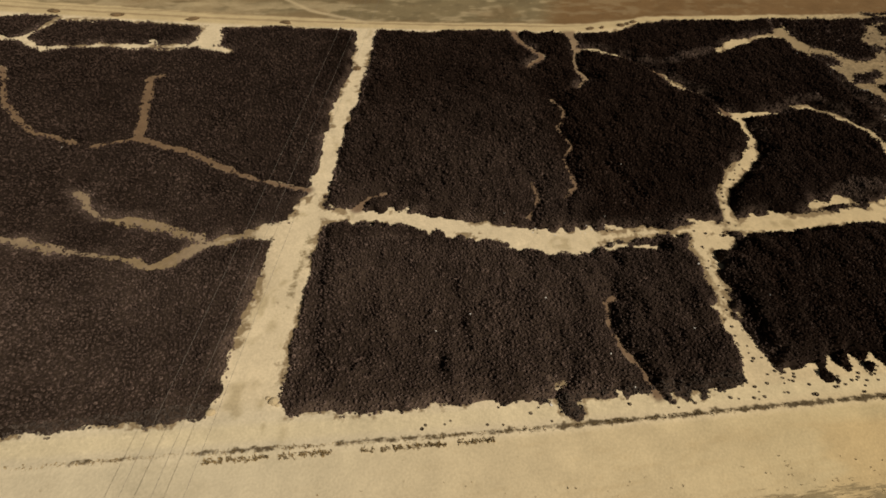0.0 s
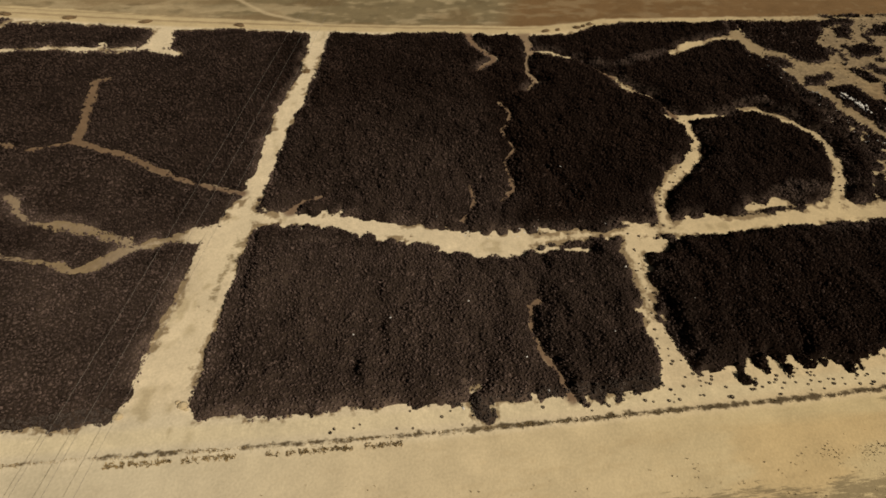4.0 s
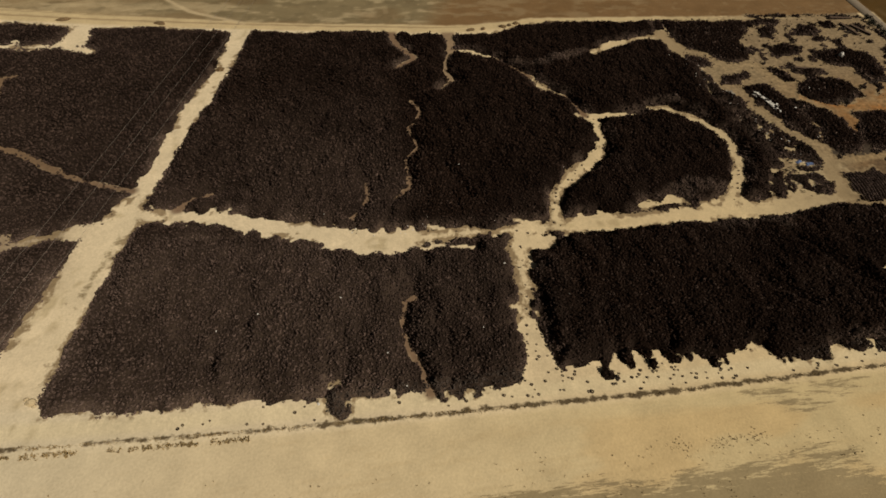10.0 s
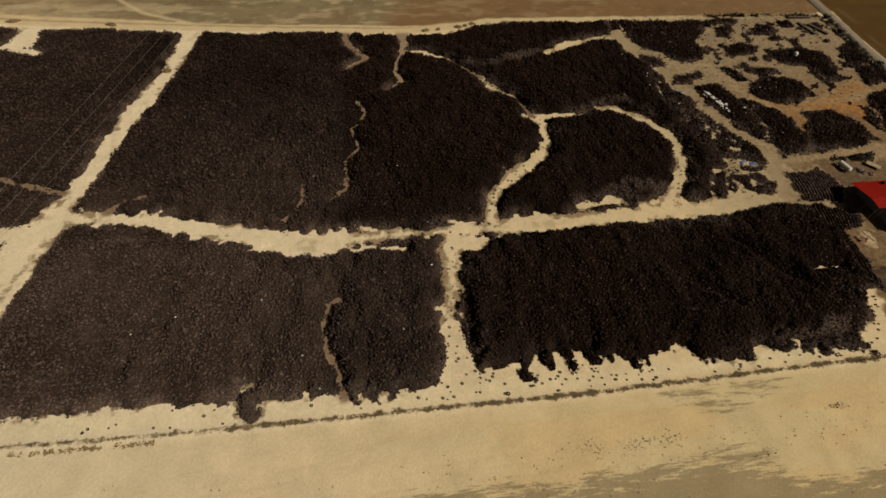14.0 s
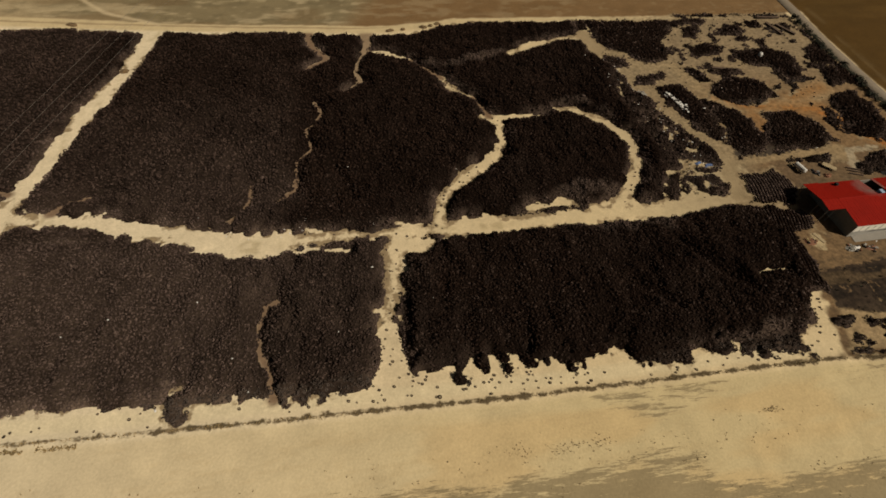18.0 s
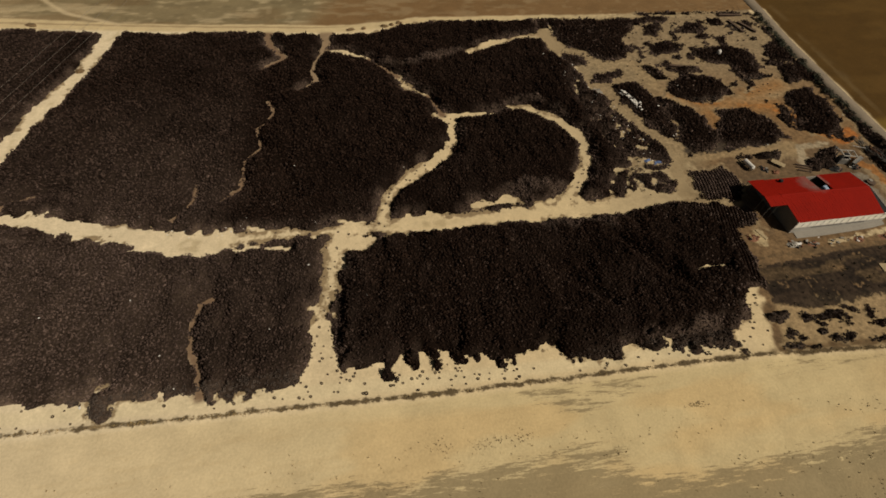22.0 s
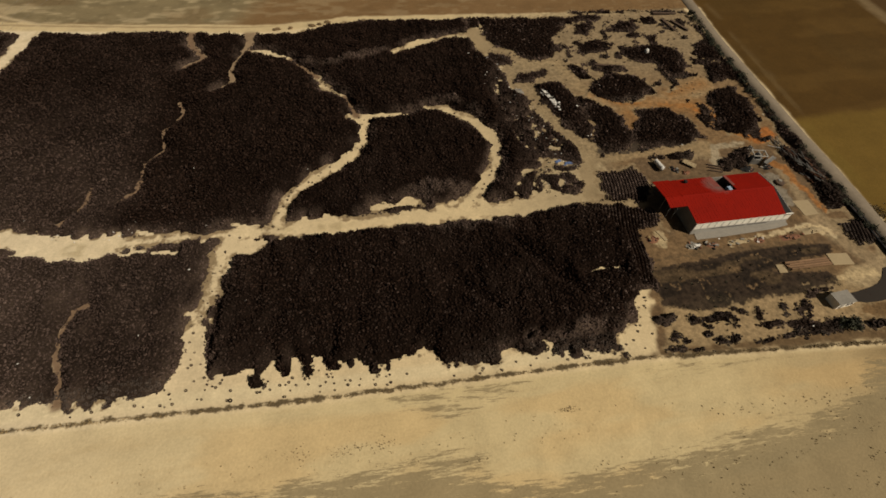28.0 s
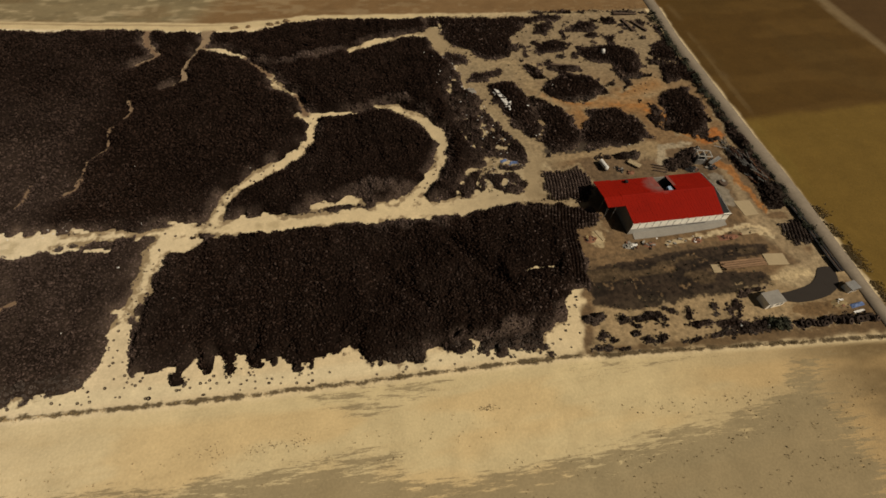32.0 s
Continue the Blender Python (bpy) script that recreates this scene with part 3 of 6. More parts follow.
# spills of tyres in ragged fingers down the south edge
spill = random.Random(12)
x = 37.5
mound((63.5, 19.4, 1.2), (63.2, 17.6, 0.9), (64.3, 16.7, 0.6))
mound((67.6, 20.2, 0.9), (68.1, 18.2, 0.75), (68.7, 16.5, 0.6))
mound((70.6, 19.8, 1.1), (71.1, 17.9, 0.85))
while x < 121:
    if 51 < x < 92:
        x = 92
    foot = 18.7 - (x - 33) * 0.045
    long = spill.choice((-0.6, -0.3, 0.0, 0.3, 0.7)) * (0.6 if x < 56 else 1.0)
    wide = spill.uniform(0.9, 2.2)
    mound((x, foot + 1.2, wide), (x + spill.uniform(-0.6, 0.8), foot - long, wide * spill.uniform(0.55, 0.95)))
    for k in range(spill.choice((0, 0, 1, 2))):
        turn, down = spill.uniform(-1.8, 1.8), long + spill.uniform(0.3, 1.1)
        mound((x + turn, foot - down, 0.45), (x + turn + spill.uniform(-0.6, 0.9), foot - down - spill.uniform(0.0, 0.6), 0.55))
    x += spill.choice((1.2, 1.8, 2.6, 4.0, 6.0))
# where sand shows between thinly strewn tyres, and tyres grey with dust
THIN = [(121.8, 84.5), (127.2, 74.5), (129.2, 63), (129, 56), (126, 47.5), (115.4, 45), (109.3, 48.9), (112.5, 55), (116.4, 60), (114.5, 72), (114, 84), (117.5, 95), (121, 91)]
DUSTY = [[(66.6, 103.6, 1.6), (74.9, 99.9, 2.2), (82.7, 101.5, 2.0), (91.5, 105.0, 1.4)], [(114.5, 120, 2.0), (116.5, 112, 1.6)], [(88, 43.6, 1.5), (99, 42.6, 3.5), (110, 41.8, 3.0)],
         [(79.7, 86.6, 0.6), (82, 80, 1.4)], [(88, 51.5, 1.5), (95, 52.5, 4.0), (104, 52, 2.0)], [(97, 81.5, 0.6), (104, 82, 1.2), (110, 77, 0.4)],
         [(106, 17.5, 0.8), (113, 17.5, 1.6), (119, 18.6, 1.8)], [(131, 49.5, 6.0), (140, 49, 6.0)]]


def pile_field(x, y, thin=True):
    """Positive within the tyre piles, in metres from their edge."""
    f = np.maximum(inside(x, y, BLOCK_NORTH), inside(x, y, BLOCK_SOUTH))
    for name, corners, _ in PILES:
        f = np.maximum(f, inside(x, y, corners))
    f = np.maximum(f, -line_distance(x, y, HEDGE))
    yard = (x > 120) & (f < 0)
    f = np.where(yard, np.maximum(f, np.minimum((fbm(x, y, 1.9, 47) - 0.635) * 9, inside(x, y, [(128, 118), (180, 112), (176, 56), (164, 62), (160, 80), (136, 96)]))), f)
    for name, rows in ROADS:
        if rows[1][2] >= 1.0:
            f = np.minimum(f, line_distance(x, y, rows) - (0.25 if rows[1][2] < 1.4 else 0))
    for rows in WALLS:
        f = np.maximum(f, -line_distance(x, y, rows))
    rough = (fbm(x, y, 2.4, 11) - 0.5) * (1.7 + 1.2 * smooth(x, 120, 128)) + (vnoise(x, y, 1.1, 13) - 0.5) * 0.7 + (vnoise(x, y, 9, 14) - 0.5) * 0.6 + 0.1
    front = smooth(y, 26, 17) * smooth(x, 40, 75)
    f = f + rough + front * ((fbm(x, y * 0.8, 2.2, 18) - 0.5) * 3.4 * (0.35 + vnoise(x, y * 0, 8, 20)))
    lanes = dict(ROADS)
    near = np.maximum(smooth(line_distance(x, y, lanes["cross lane a"]), 3.0, 0.3), smooth(line_distance(x, y, lanes["south lane"]), 2.8, 0.3))
    near = np.maximum(near, np.maximum(smooth(y, 22.5, 19) * smooth(x, 15, 30), smooth(line_distance(x, y, lanes["cross lane b"]), 3.0, 0.3)))
    near = near * smooth(vnoise(x, y, 6, 45), 0.25, 0.6)
    patch = vnoise(x, y, 1.7, 41) * 0.6 + vnoise(x, y, 0.9, 42) * 0.4
    f = f - near * smooth(patch, 0.54, 0.72) * 2.4
    f = np.minimum(f, (0.645 - patch) * 7 + 20 * smooth(inside(x, y, THIN), 2.0, -1.0))
    for name, rows in ROADS:
        if thin and rows[1][2] < 1.0:
            f = np.minimum(f, line_distance(x, y, rows) - 0.12 + (vnoise(x, y, 0.9, 16) - 0.5) * 0.8)
    for rows in LOW_WALLS:
        f = np.maximum(f, (-line_distance(x, y, rows) + (vnoise(x, y, 0.9, 17) - 0.5) * 1.1) * 1.5)
    return f


FURROWS = [
    [(-9.2, 55, 0.3), (-10.6, 43, 0.8), (-11.3, 35, 1.0), (-11.6, 29, 0.8)],
    [(57.0, 34, 0.6), (56.4, 27, 1.2), (55.8, 20, 0.8)],
    [(3.5, 62, 1.2), (8.5, 60.5, 0.6)],
    [(46, 66, 0.4), (48, 60, 1.0), (50, 55, 0.6)],
    [(96, 30, 1.2), (102, 24, 0.5)],
    [(108, 37, 0.6), (113, 30, 1.4), (117, 25, 0.6)],
]


YARD = [(121, 121), (184, 119), (182.5, 57), (132, 57), (129.5, 64), (126.5, 77), (121.5, 86), (122, 92), (118, 103), (120, 112)]
# lines along which the heap steps up towards the east: places and the rise
STEPS = [
    [(45.5, 90, 0.4), (45.5, 88.5, 0), (43.9, 85.4, 0), (40.9, 81.5, 0), (40.5, 75.6, 0), (42.4, 71.7, 0), (38.6, 66, 0), (38, 59.6, 0), (35.5, 56.8, 0), (34, 49, 0)],
    [(43, 46, 0.5), (39.5, 40, 0), (35.8, 35.1, 0), (33.9, 31.5, 0), (32.4, 28.4, 0), (32.8, 26.4, 0), (35.4, 23.3, 0), (37.2, 18, 0)],
    [(60.5, 43, 0.45), (59.5, 36, 0), (57.4, 31, 0), (57.2, 24, 0), (58, 17, 0)],
]


def pile_height(x, y, f):
    """How high the tyres are heaped, f metres in from the edge."""
    low = np.zeros(np.shape(x))
    for name, corners, h in PILES:
        if h < 1.0:
            low = np.maximum(low, smooth(inside(x, y, corners), -1.0, 0.5))
    main = np.array(dict(ROADS)["main lane"])
    west = smooth(x - np.interp(y, main[::-1, 1], main[::-1, 0]), 0, -6)
    top = 1.62 - 0.25 * smooth(y, 88, 100) - 1.22 * low + (fbm(x, y, 14, 21) - 0.5) * 1.6 + (fbm(x, y, 3.4, 24) - 0.5) * 1.1 + (vnoise(x, y * 0.4, 1.3, 29) - 0.5) * 0.8 + (vnoise(x, y, 0.9, 30) - 0.5) * 0.35 + (vnoise(x, y * 0.6, 2.6, 31) - 0.5) * 0.7
    for ways in STEPS:
        rows = np.array(ways)
        top = top + rows[0, 2] * smooth(x - np.interp(y, rows[::-1, 1], rows[::-1, 0]), -0.2, 0.5) * smooth(y, rows[-1, 1] - 1, rows[-1, 1] + 1) * smooth(y, rows[0, 1] + 1, rows[0, 1] - 1)
    top = top * (1 - 0.45 * west) * (1 - 0.55 * smooth(inside(x, y, YARD), -2, 2)) * (1 - 0.35 * smooth(x, 134, 140) * smooth(y, 58, 46)) * (1 - 0.45 * smooth(inside(x, y, THIN), -2, 3)) * (1 - 0.45 * smooth(y, 20, 15) * smooth(x, 118, 128))
    for way in FURROWS:
        top = top * (1 - 0.5 * smooth(line_distance(x, y, way), 1.4, -0.2))
    rows = smooth(inside(x, y, STRIPES), -0.5, 0.8)
    top = top * (1 - rows) + rows * 0.55
    flat = low * (1 - rows)
    top = top * (1 - flat) + flat * 0.35
    return np.maximum(0.1, top) * smooth(f, -0.15, 1.2) * (0.55 + 0.45 * smooth(f, 0.5, 3.5))


# ---- ground ----
SCORCHED = [(131.5, 27.5), (142.6, 28.2), (153.3, 29.2), (163.1, 28.9), (168.2, 27.9), (168, 26.6), (165.4, 26.2), (158.1, 25.6), (153.7, 24.8), (154.7, 23.4), (158.9, 22.9), (164.1, 22),
            (164.8, 20.5), (163.3, 19.8), (158.7, 19.5), (154.2, 19.2), (149.3, 19.6), (142.4, 18.6), (137.8, 18.6), (131, 20.5)]


def soil_colour(x, y):
    sand, field_s = np.array([0.59, 0.485, 0.315]), np.array([0.53, 0.425, 0.255])
    n1, n2 = fbm(x, y, 18, 60), fbm(x, y, 5, 63) * 0.6 + fbm(x, y, 1.6, 64) * 0.4
    streak = fbm(x * 0.07, y + x * 0.04, 1.2, 66)
    c = np.ones((*np.shape(x), 3)) * sand

    def lay(weight, colour):
        nonlocal c
        c = c * (1 - weight[..., None]) + np.array(colour) * weight[..., None]

    patch, weight = np.ones((*np.shape(x), 3)) * np.array([0.205, 0.145, 0.076]), np.zeros(np.shape(x))

    def stain(distance, colour, soft=1.3, most=1.0):
        """A patch with a ragged edge where the distance falls through nought; later patches lie on top."""
        w = smooth(distance, soft, -soft) * most
        over = w > 0.22
        patch[over] = colour
        weight[:] = np.where(over, np.maximum(w, np.where(w > 0.5, w, weight)), weight)

    lay(smooth(x, 10, 90) * 0.7, [0.50, 0.38, 0.20])
    # south field: straw-pale, tan in the middle, greyer and streaked towards the south
    edge = np.interp(x, [p[0] for p in BANK], [p[1] for p in BANK])
    below = smooth(edge - y, 0.2, 1.2)
    lay(below, field_s)
    lay(below * smooth(x, 10, 90) * 0.7, [0.472, 0.370, 0.184])
    # browner east end, darkened further in colour for the lens's dim corner
    lay(below * smooth(x, 124, 166) * 0.65, [0.27, 0.182, 0.083])
    lay(below * smooth(x, 154, 174) * 0.9, [0.128, 0.083, 0.035])
    depth = edge - y
    lay(below * smooth(fbm(x * 0.25, y, 4, 69), 0.42, 0.62) * smooth(x, 30, 70) * smooth(depth, 1.5, 4) * 0.4, [0.50, 0.335, 0.145])
    lay(below * smooth(x, 5, -40) * 0.5, [0.50, 0.43, 0.29])
    lay(below * smooth(np.abs(streak - 0.5), 0.05, 0.0) * 0.18, [0.38, 0.27, 0.13])
    stain(np.abs(edge - y + 0.1) - np.interp(x, [-60, 0, 25, 60, 180], [0.22, 0.26, 0.36, 0.40, 0.40]) + (0.1 + 0.35 * smooth(x, 40, -10)) * smooth(vnoise(x, y * 0, 3.5, 67), 0.7, 0.25), [0.072, 0.050, 0.025], 0.75)
    lay(smooth(x, 30, -25) * smooth(y - edge, 7, 4) * 0.6, [0.51, 0.44, 0.305])
    # pale trampled verge along the bank
    lay(smooth(np.abs(y - edge - 2.2), 1.6, 0.6) * smooth(x, 130, 110) * 0.55, [0.57, 0.475, 0.29])
    # yard in the east
    yard = smooth(inside(x, y, [(121, 121), (184, 119), (182.5, 60), (181.5, 8), (126, 12), (129.6, 24), (129, 40), (138, 45), (131, 60), (121, 86)]) + (vnoise(x, y, 1.2, 83) - 0.5) * 2, -0.5, 0.6)
    lay(yard, [0.135, 0.084, 0.041])
    lay(yard * smooth(y, 52, 60) * 0.9, [0.180, 0.111, 0.052])
    lay(yard * smooth(y, 72, 96) * 0.85, [0.230, 0.172, 0.098])
    lay(yard * smooth(inside(x, y, [(140, 56.5), (172, 57.5), (176, 44), (171, 33), (168, 44), (140, 46)]), -1.5, 2.0) * 0.6, [0.098, 0.066, 0.038])
    lay(yard * smooth(n2, 0.47, 0.58) * 0.2 * (1 - 0.7 * smooth(y, 48, 56)), [0.225, 0.145, 0.070])
    lay(yard * smooth(fbm(x, y, 3.5, 68), 0.55, 0.68) * 0.3 * (1 - 0.7 * smooth(y, 48, 56)), [0.075, 0.055, 0.035])
    lay(smooth(inside(x, y, [(126, 12), (182, 7), (182, 22), (165, 22), (150, 20), (131, 21)]) + (n2 - 0.5) * 4, -0.5, 0.8) * 0.85, [0.275, 0.195, 0.100])
    # darker again to the east, the lens's corner falloff put into the colour
    lay(smooth(x, 163, 174) * smooth(y, 20, 17) * smooth(y, 6, 8) * yard * 0.6, [0.13, 0.083, 0.041])
    lay(smooth(inside(x, y, [(164.5, 19.2), (167.4, 21.4), (174, 23), (178, 27), (172, 30), (166, 33.5), (176, 33.5), (180, 22), (172, 18)]) + (n2 - 0.5) * 3, -0.6, 0.6) * 0.6, [0.34, 0.26, 0.145])
    n3 = vnoise(x, y, 0.9, 78) * 0.6 + vnoise(x, y, 2.2, 79) * 0.6 - 0.6
    scorched = inside(x, y, SCORCHED)
    stain(-scorched - 0.3, [0.026, 0.0175, 0.0115], 1.1)
    stain(np.maximum(-scorched + 0.8, (0.52 - vnoise(x, y, 2.6, 81)) * 7), [0.013, 0.0095, 0.0070], 1.2, 0.85)
    stain(np.maximum(-scorched + 0.3, (0.7 - vnoise(x * 0.6, y * 2, 3.4, 82)) * 7), [0.060, 0.040, 0.021], 1.2, 0.45)
    stain(line_distance(x, y, [(131, 29.5, 0.6), (143, 30, 1.2), (166, 29.8, 0.6)]), [0.10, 0.066, 0.034], 1.3, 0.8)
    stain(-inside(x, y, [(165.5, 15.2), (174.4, 14.7), (173, 12.3), (168.6, 11.9), (164.1, 13.4)]), [0.13, 0.078, 0.034])
    lay(smooth(line_distance(x, y, [(124, 12.4, 0.9), (140, 11.4, 1.2), (151, 10.6, 2.0), (164, 10.4, 3.4), (180, 10.6, 5.4)]) + n3 * 1.5, 0.3, -0.4) * 0.88, [0.098, 0.060, 0.028])
    lay(smooth(line_distance(x, y, [(171.8, 48, 2.6), (171, 40, 2.2), (170.6, 33, 4.6), (172.6, 26.5, 3.6), (175, 22, 3.6)]) + (n2 - 0.5) * 1.6, 0.8, -0.8) * 0.75, [0.26, 0.19, 0.105])
    stain(-inside(x, y, [(133.5, 58.2), (135.5, 66), (140, 68), (143.5, 64), (146, 62.5), (152, 62), (158.5, 62.5), (159.2, 59.6), (150, 58.7), (142, 58)]), [0.045, 0.034, 0.024], 1.2, 0.9)
    for rows, colour in (([(136.5, 33.5, 2.5), (138.2, 37.5, 1.5)], [0.36, 0.275, 0.15]), ([(150, 31.2, 1.0), (163.5, 32.4, 1.0), (168, 32.6, 2.0), (171, 29.6, 1.4)], [0.42, 0.33, 0.19]),
                         ([(167.2, 39.5, 3), (168.3, 46, 3.2)], [0.185, 0.155, 0.112]), ([(166.4, 31.8, 1.4), (168.4, 32.0, 2.2), (170.4, 31.2, 2.0)], [0.43, 0.325, 0.18]), ([(166, 20.6, 1.2), (169.5, 21, 2.4), (172.6, 20.8, 2.0)], [0.40, 0.30, 0.16])):
        stain(line_distance(x, y, rows), colour, 1.1, 0.9)
    foot = pile_field(x, y, False)
    faint = np.minimum.reduce([line_distance(x, y, rows) for name, rows in ROADS if name not in PALE and not name.startswith("yard")])
    stain(np.maximum.reduce([(1.4 - faint) * 2, -(foot + 0.45 + 0.55 * smooth(y, 24, 28)) + 1.6 * smooth(vnoise(x, y, 6, 73), 0.62, 0.25), (foot - 0.6) * 2]), [0.22, 0.158, 0.085], 1.1, 0.8)
    stain(line_distance(x, y, [(-12.2, 54.5, 0.6), (-13.0, 49, 1.2), (-14.4, 43, 1.4), (-16, 37, 0.4)]), [0.24, 0.185, 0.10], 1.8, 0.72)
    # faint tracks between the tyres are brown earth
    for name, rows in ROADS:
        if name.startswith("yard") or name in ("north arc b", "track end"):
            lay(smooth(line_distance(x, y, rows) + (n2 - 0.5) * 1.5, 0.6, -0.3) * 0.8, [0.262, 0.186, 0.096])
        elif name not in PALE:
            lay(smooth(line_distance(x, y, rows), 1.2, 0.2) * (0.75 if name == "fork north" else 0.9), [0.125, 0.070, 0.039])
    lay(smooth(x, -14, -34) * smooth(y, 38, 44) * smooth(y, 108, 100) * 0.8, [0.150, 0.096, 0.053])
    lay(smooth(x, 98, 126) * smooth(y, 40, 43) * smooth(x, 140, 132) * 0.65, [0.24, 0.18, 0.10])
    for name in ("main lane", "cross lane a"):
        rows = dict(ROADS)[name]
        lay(smooth(-line_distance(x, y, rows), 0.2, 1.2) * smooth(n2, 0.5, 0.62) * smooth(fbm(x * 2, y * 0.4, 3, 75), 0.42, 0.6) * 0.5, [0.30, 0.23, 0.115])
    clay = np.minimum(line_distance(x, y, [(140, 80, 1), (146, 75, 2), (154, 74, 3), (163, 72, 5), (167, 65, 5), (171, 58, 3)]),
                      np.minimum(line_distance(x, y, [(146.5, 75, 2), (146.5, 69, 1.6), (144.8, 63, 1)]), line_distance(x, y, [(160, 77, 2), (170, 80, 3)])))
    lay(smooth(clay + (n2 - 0.5) * 2, 2.5, -1.0) * 0.75, [0.235, 0.122, 0.044])
    stain(clay + 0.8, [0.27, 0.122, 0.036], 1.8, 0.6)
    stain(line_distance(x, y, [(163, 70.5, 0.8), (168.5, 64, 1.6), (171.5, 59.5, 2)]), [0.27, 0.105, 0.026], 1.2)
    stain(line_distance(x, y, [(158.5, 52, 2), (161, 57, 2), (168, 57.3, 1.2)]), [0.27, 0.215, 0.135], 1.0)
    stain(line_distance(x, y, [(170.8, 51, 2.4), (172.7, 48, 2.0), (172.4, 44, 1.6), (173.3, 41, 1.2), (173.2, 36, 0.7)]), [0.265, 0.115, 0.034], 1.3)
    stain(line_distance(x, y, [(171.5, 57.5, 2.0), (176, 59.5, 2.8), (176.5, 61, 1.5)]), [0.29, 0.105, 0.026], 1.3)
    # north: pale verge, then a brown field
    top = np.interp(x, [p[0] for p in TOP_ROAD], [p[1] for p in TOP_ROAD])
    verge = top + np.interp(x, [-160, -60, -10, 0, 40, 80, 130], [4.5, 3.5, 2.2, 1.3, 1.5, 0.7, -0.3])
    lay(smooth(y - top, -3.5, -2.0) * smooth(x, 185, 100), [0.47, 0.365, 0.20])
    lay(smooth(np.abs(y - top), 0.55, 0.15) * smooth(x, 70, 52) * 0.75, [0.22, 0.155, 0.08])
    lay(smooth(np.abs(y - top - 2.3 - (n1 - 0.5)), 0.5, 0.15) * smooth(x, 0, -20) * 0.6, [0.26, 0.19, 0.10])
    brown = smooth(y - verge + (n2 - 0.5) * 1.6, -0.4, 0.5)
    lay(brown, [0.165, 0.098, 0.042])
    olive = brown * smooth(x + (n1 - 0.5) * 14 - (y - 124) * 0.5, 58, 47)
    lay(olive, [0.185, 0.143, 0.075])
    lay(olive * smooth(x + (n1 - 0.5) * 20 + (y - 128) * 1.2, 0, -26) * 0.75, [0.31, 0.235, 0.128])
    lay(olive * smooth(fbm(x * 0.6, y, 3.2, 72), 0.54, 0.66) * 0.55, [0.135, 0.105, 0.055])
    flecks = np.maximum(smooth(fbm(x * 0.3, y + x * 0.05, 2.4, 70), 0.53, 0.62) * smooth(fbm(x, y, 11, 74), 0.42, 0.58), 0.6 * smooth(vnoise(x * 0.6, y, 1.2, 76), 0.75, 0.9))
    lay(np.maximum(olive, 0.35 * brown) * flecks * 0.6, [0.40, 0.315, 0.18])
    lay(brown * smooth(fbm(x * 0.4, y, 5, 77), 0.5, 0.7) * 0.35, [0.13, 0.075, 0.030])
    lay(smooth(line_distance(x, y, [(-26, 147, 0.8), (-19.5, 139, 0.9), (-13.5, 133.2, 0.9), (-6.1, 129.8, 0.9), (1, 126.6, 1.2)]) + (n2 - 0.5), 0.5, -0.3) * 0.85, [0.46, 0.36, 0.21])
    # east of the lane: brown and olive fields
    lx = np.interp(y, [p[1] for p in EAST_LANE[::-1]], [p[0] for p in EAST_LANE[::-1]])
    east = smooth(x - lx + (n2 - 0.5) * 1.5, 1.6, 2.6)
    lay(east, [0.070, 0.037, 0.0078])
    lay(east * smooth(np.abs(x - lx - 3.8) + (n2 - 0.5) * 3, 2.2, 0.8) * smooth(y, 36, 46) * smooth(y, 63, 60) * 0.6, [0.115, 0.088, 0.018])
    lay(east * smooth(fbm(x * 0.3 + y * 0.1, y, 7, 84), 0.42, 0.62) * 0.5, [0.098, 0.054, 0.013])
    lay(east * smooth(fbm(x, y * 0.4, 9, 85), 0.5, 0.7) * 0.35, [0.064, 0.037, 0.0095])
    lay(east * smooth(y + (n2 - 0.5) * 2.5, 64.5, 61.8) * 0.75, [0.142, 0.087, 0.017])
    lay(east * smooth(np.abs(x - lx - 5.4) + (n2 - 0.5) * 2, 0.9, 0.2) * smooth(y, 62, 70) * 0.25, [0.17, 0.115, 0.052])
    lay(smooth(line_distance(x, y, [(240.4, 170, 2.6), (239.9, 112, 2.6), (239.6, 97, 2.6), (240.6, 83, 2.6), (244, 40, 2.6)]) + (n2 - 0.5), 1.0, 0.0) * 0.8, [0.17, 0.118, 0.058])
    lay(smooth(x, 240, 243) * smooth(y, 66, 70) * 0.6, [0.062, 0.034, 0.014])
    return c, np.concatenate([patch, weight[..., None]], -1)


axis_x = np.concatenate([[-4000, -1800, -800, -400, -220, -160], np.arange(-145, 118, 0.5), np.arange(118, 190, 0.4), np.arange(190, 290, 1.5), [320, 420, 800, 1800, 4000]])
axis_y = np.concatenate([[-4000, -1800, -800, -300, -120, -60], np.arange(-30, 2, 0.8), np.arange(2, 70, 0.42), np.arange(70, 142, 0.55), np.arange(142, 180, 2.0), [220, 400, 900, 2000, 4000]])
GX, GY = np.meshgrid(axis_x, axis_y, indexing="ij")
edge_y = np.interp(GX, [p[0] for p in BANK], [p[1] for p in BANK])
GZ = terrain(GX, GY) + 0.10 * np.exp(-((GY - edge_y) / 0.5) ** 2) * (GX > -150) * (GX < 180) + (fbm(GX, GY, 4, 80) - 0.5) * 0.16
nx, ny = GX.shape
index = np.arange(nx * ny).reshape(nx, ny)
quads = np.stack([index[:-1, :-1], index[1:, :-1], index[1:, 1:], index[:-1, 1:]], -1).reshape(-1, 4)
ground = mesh_object("ground", np.stack([GX, GY, GZ], -1).reshape(-1, 3), quads, M_SOIL)
depth = edge_y - GY
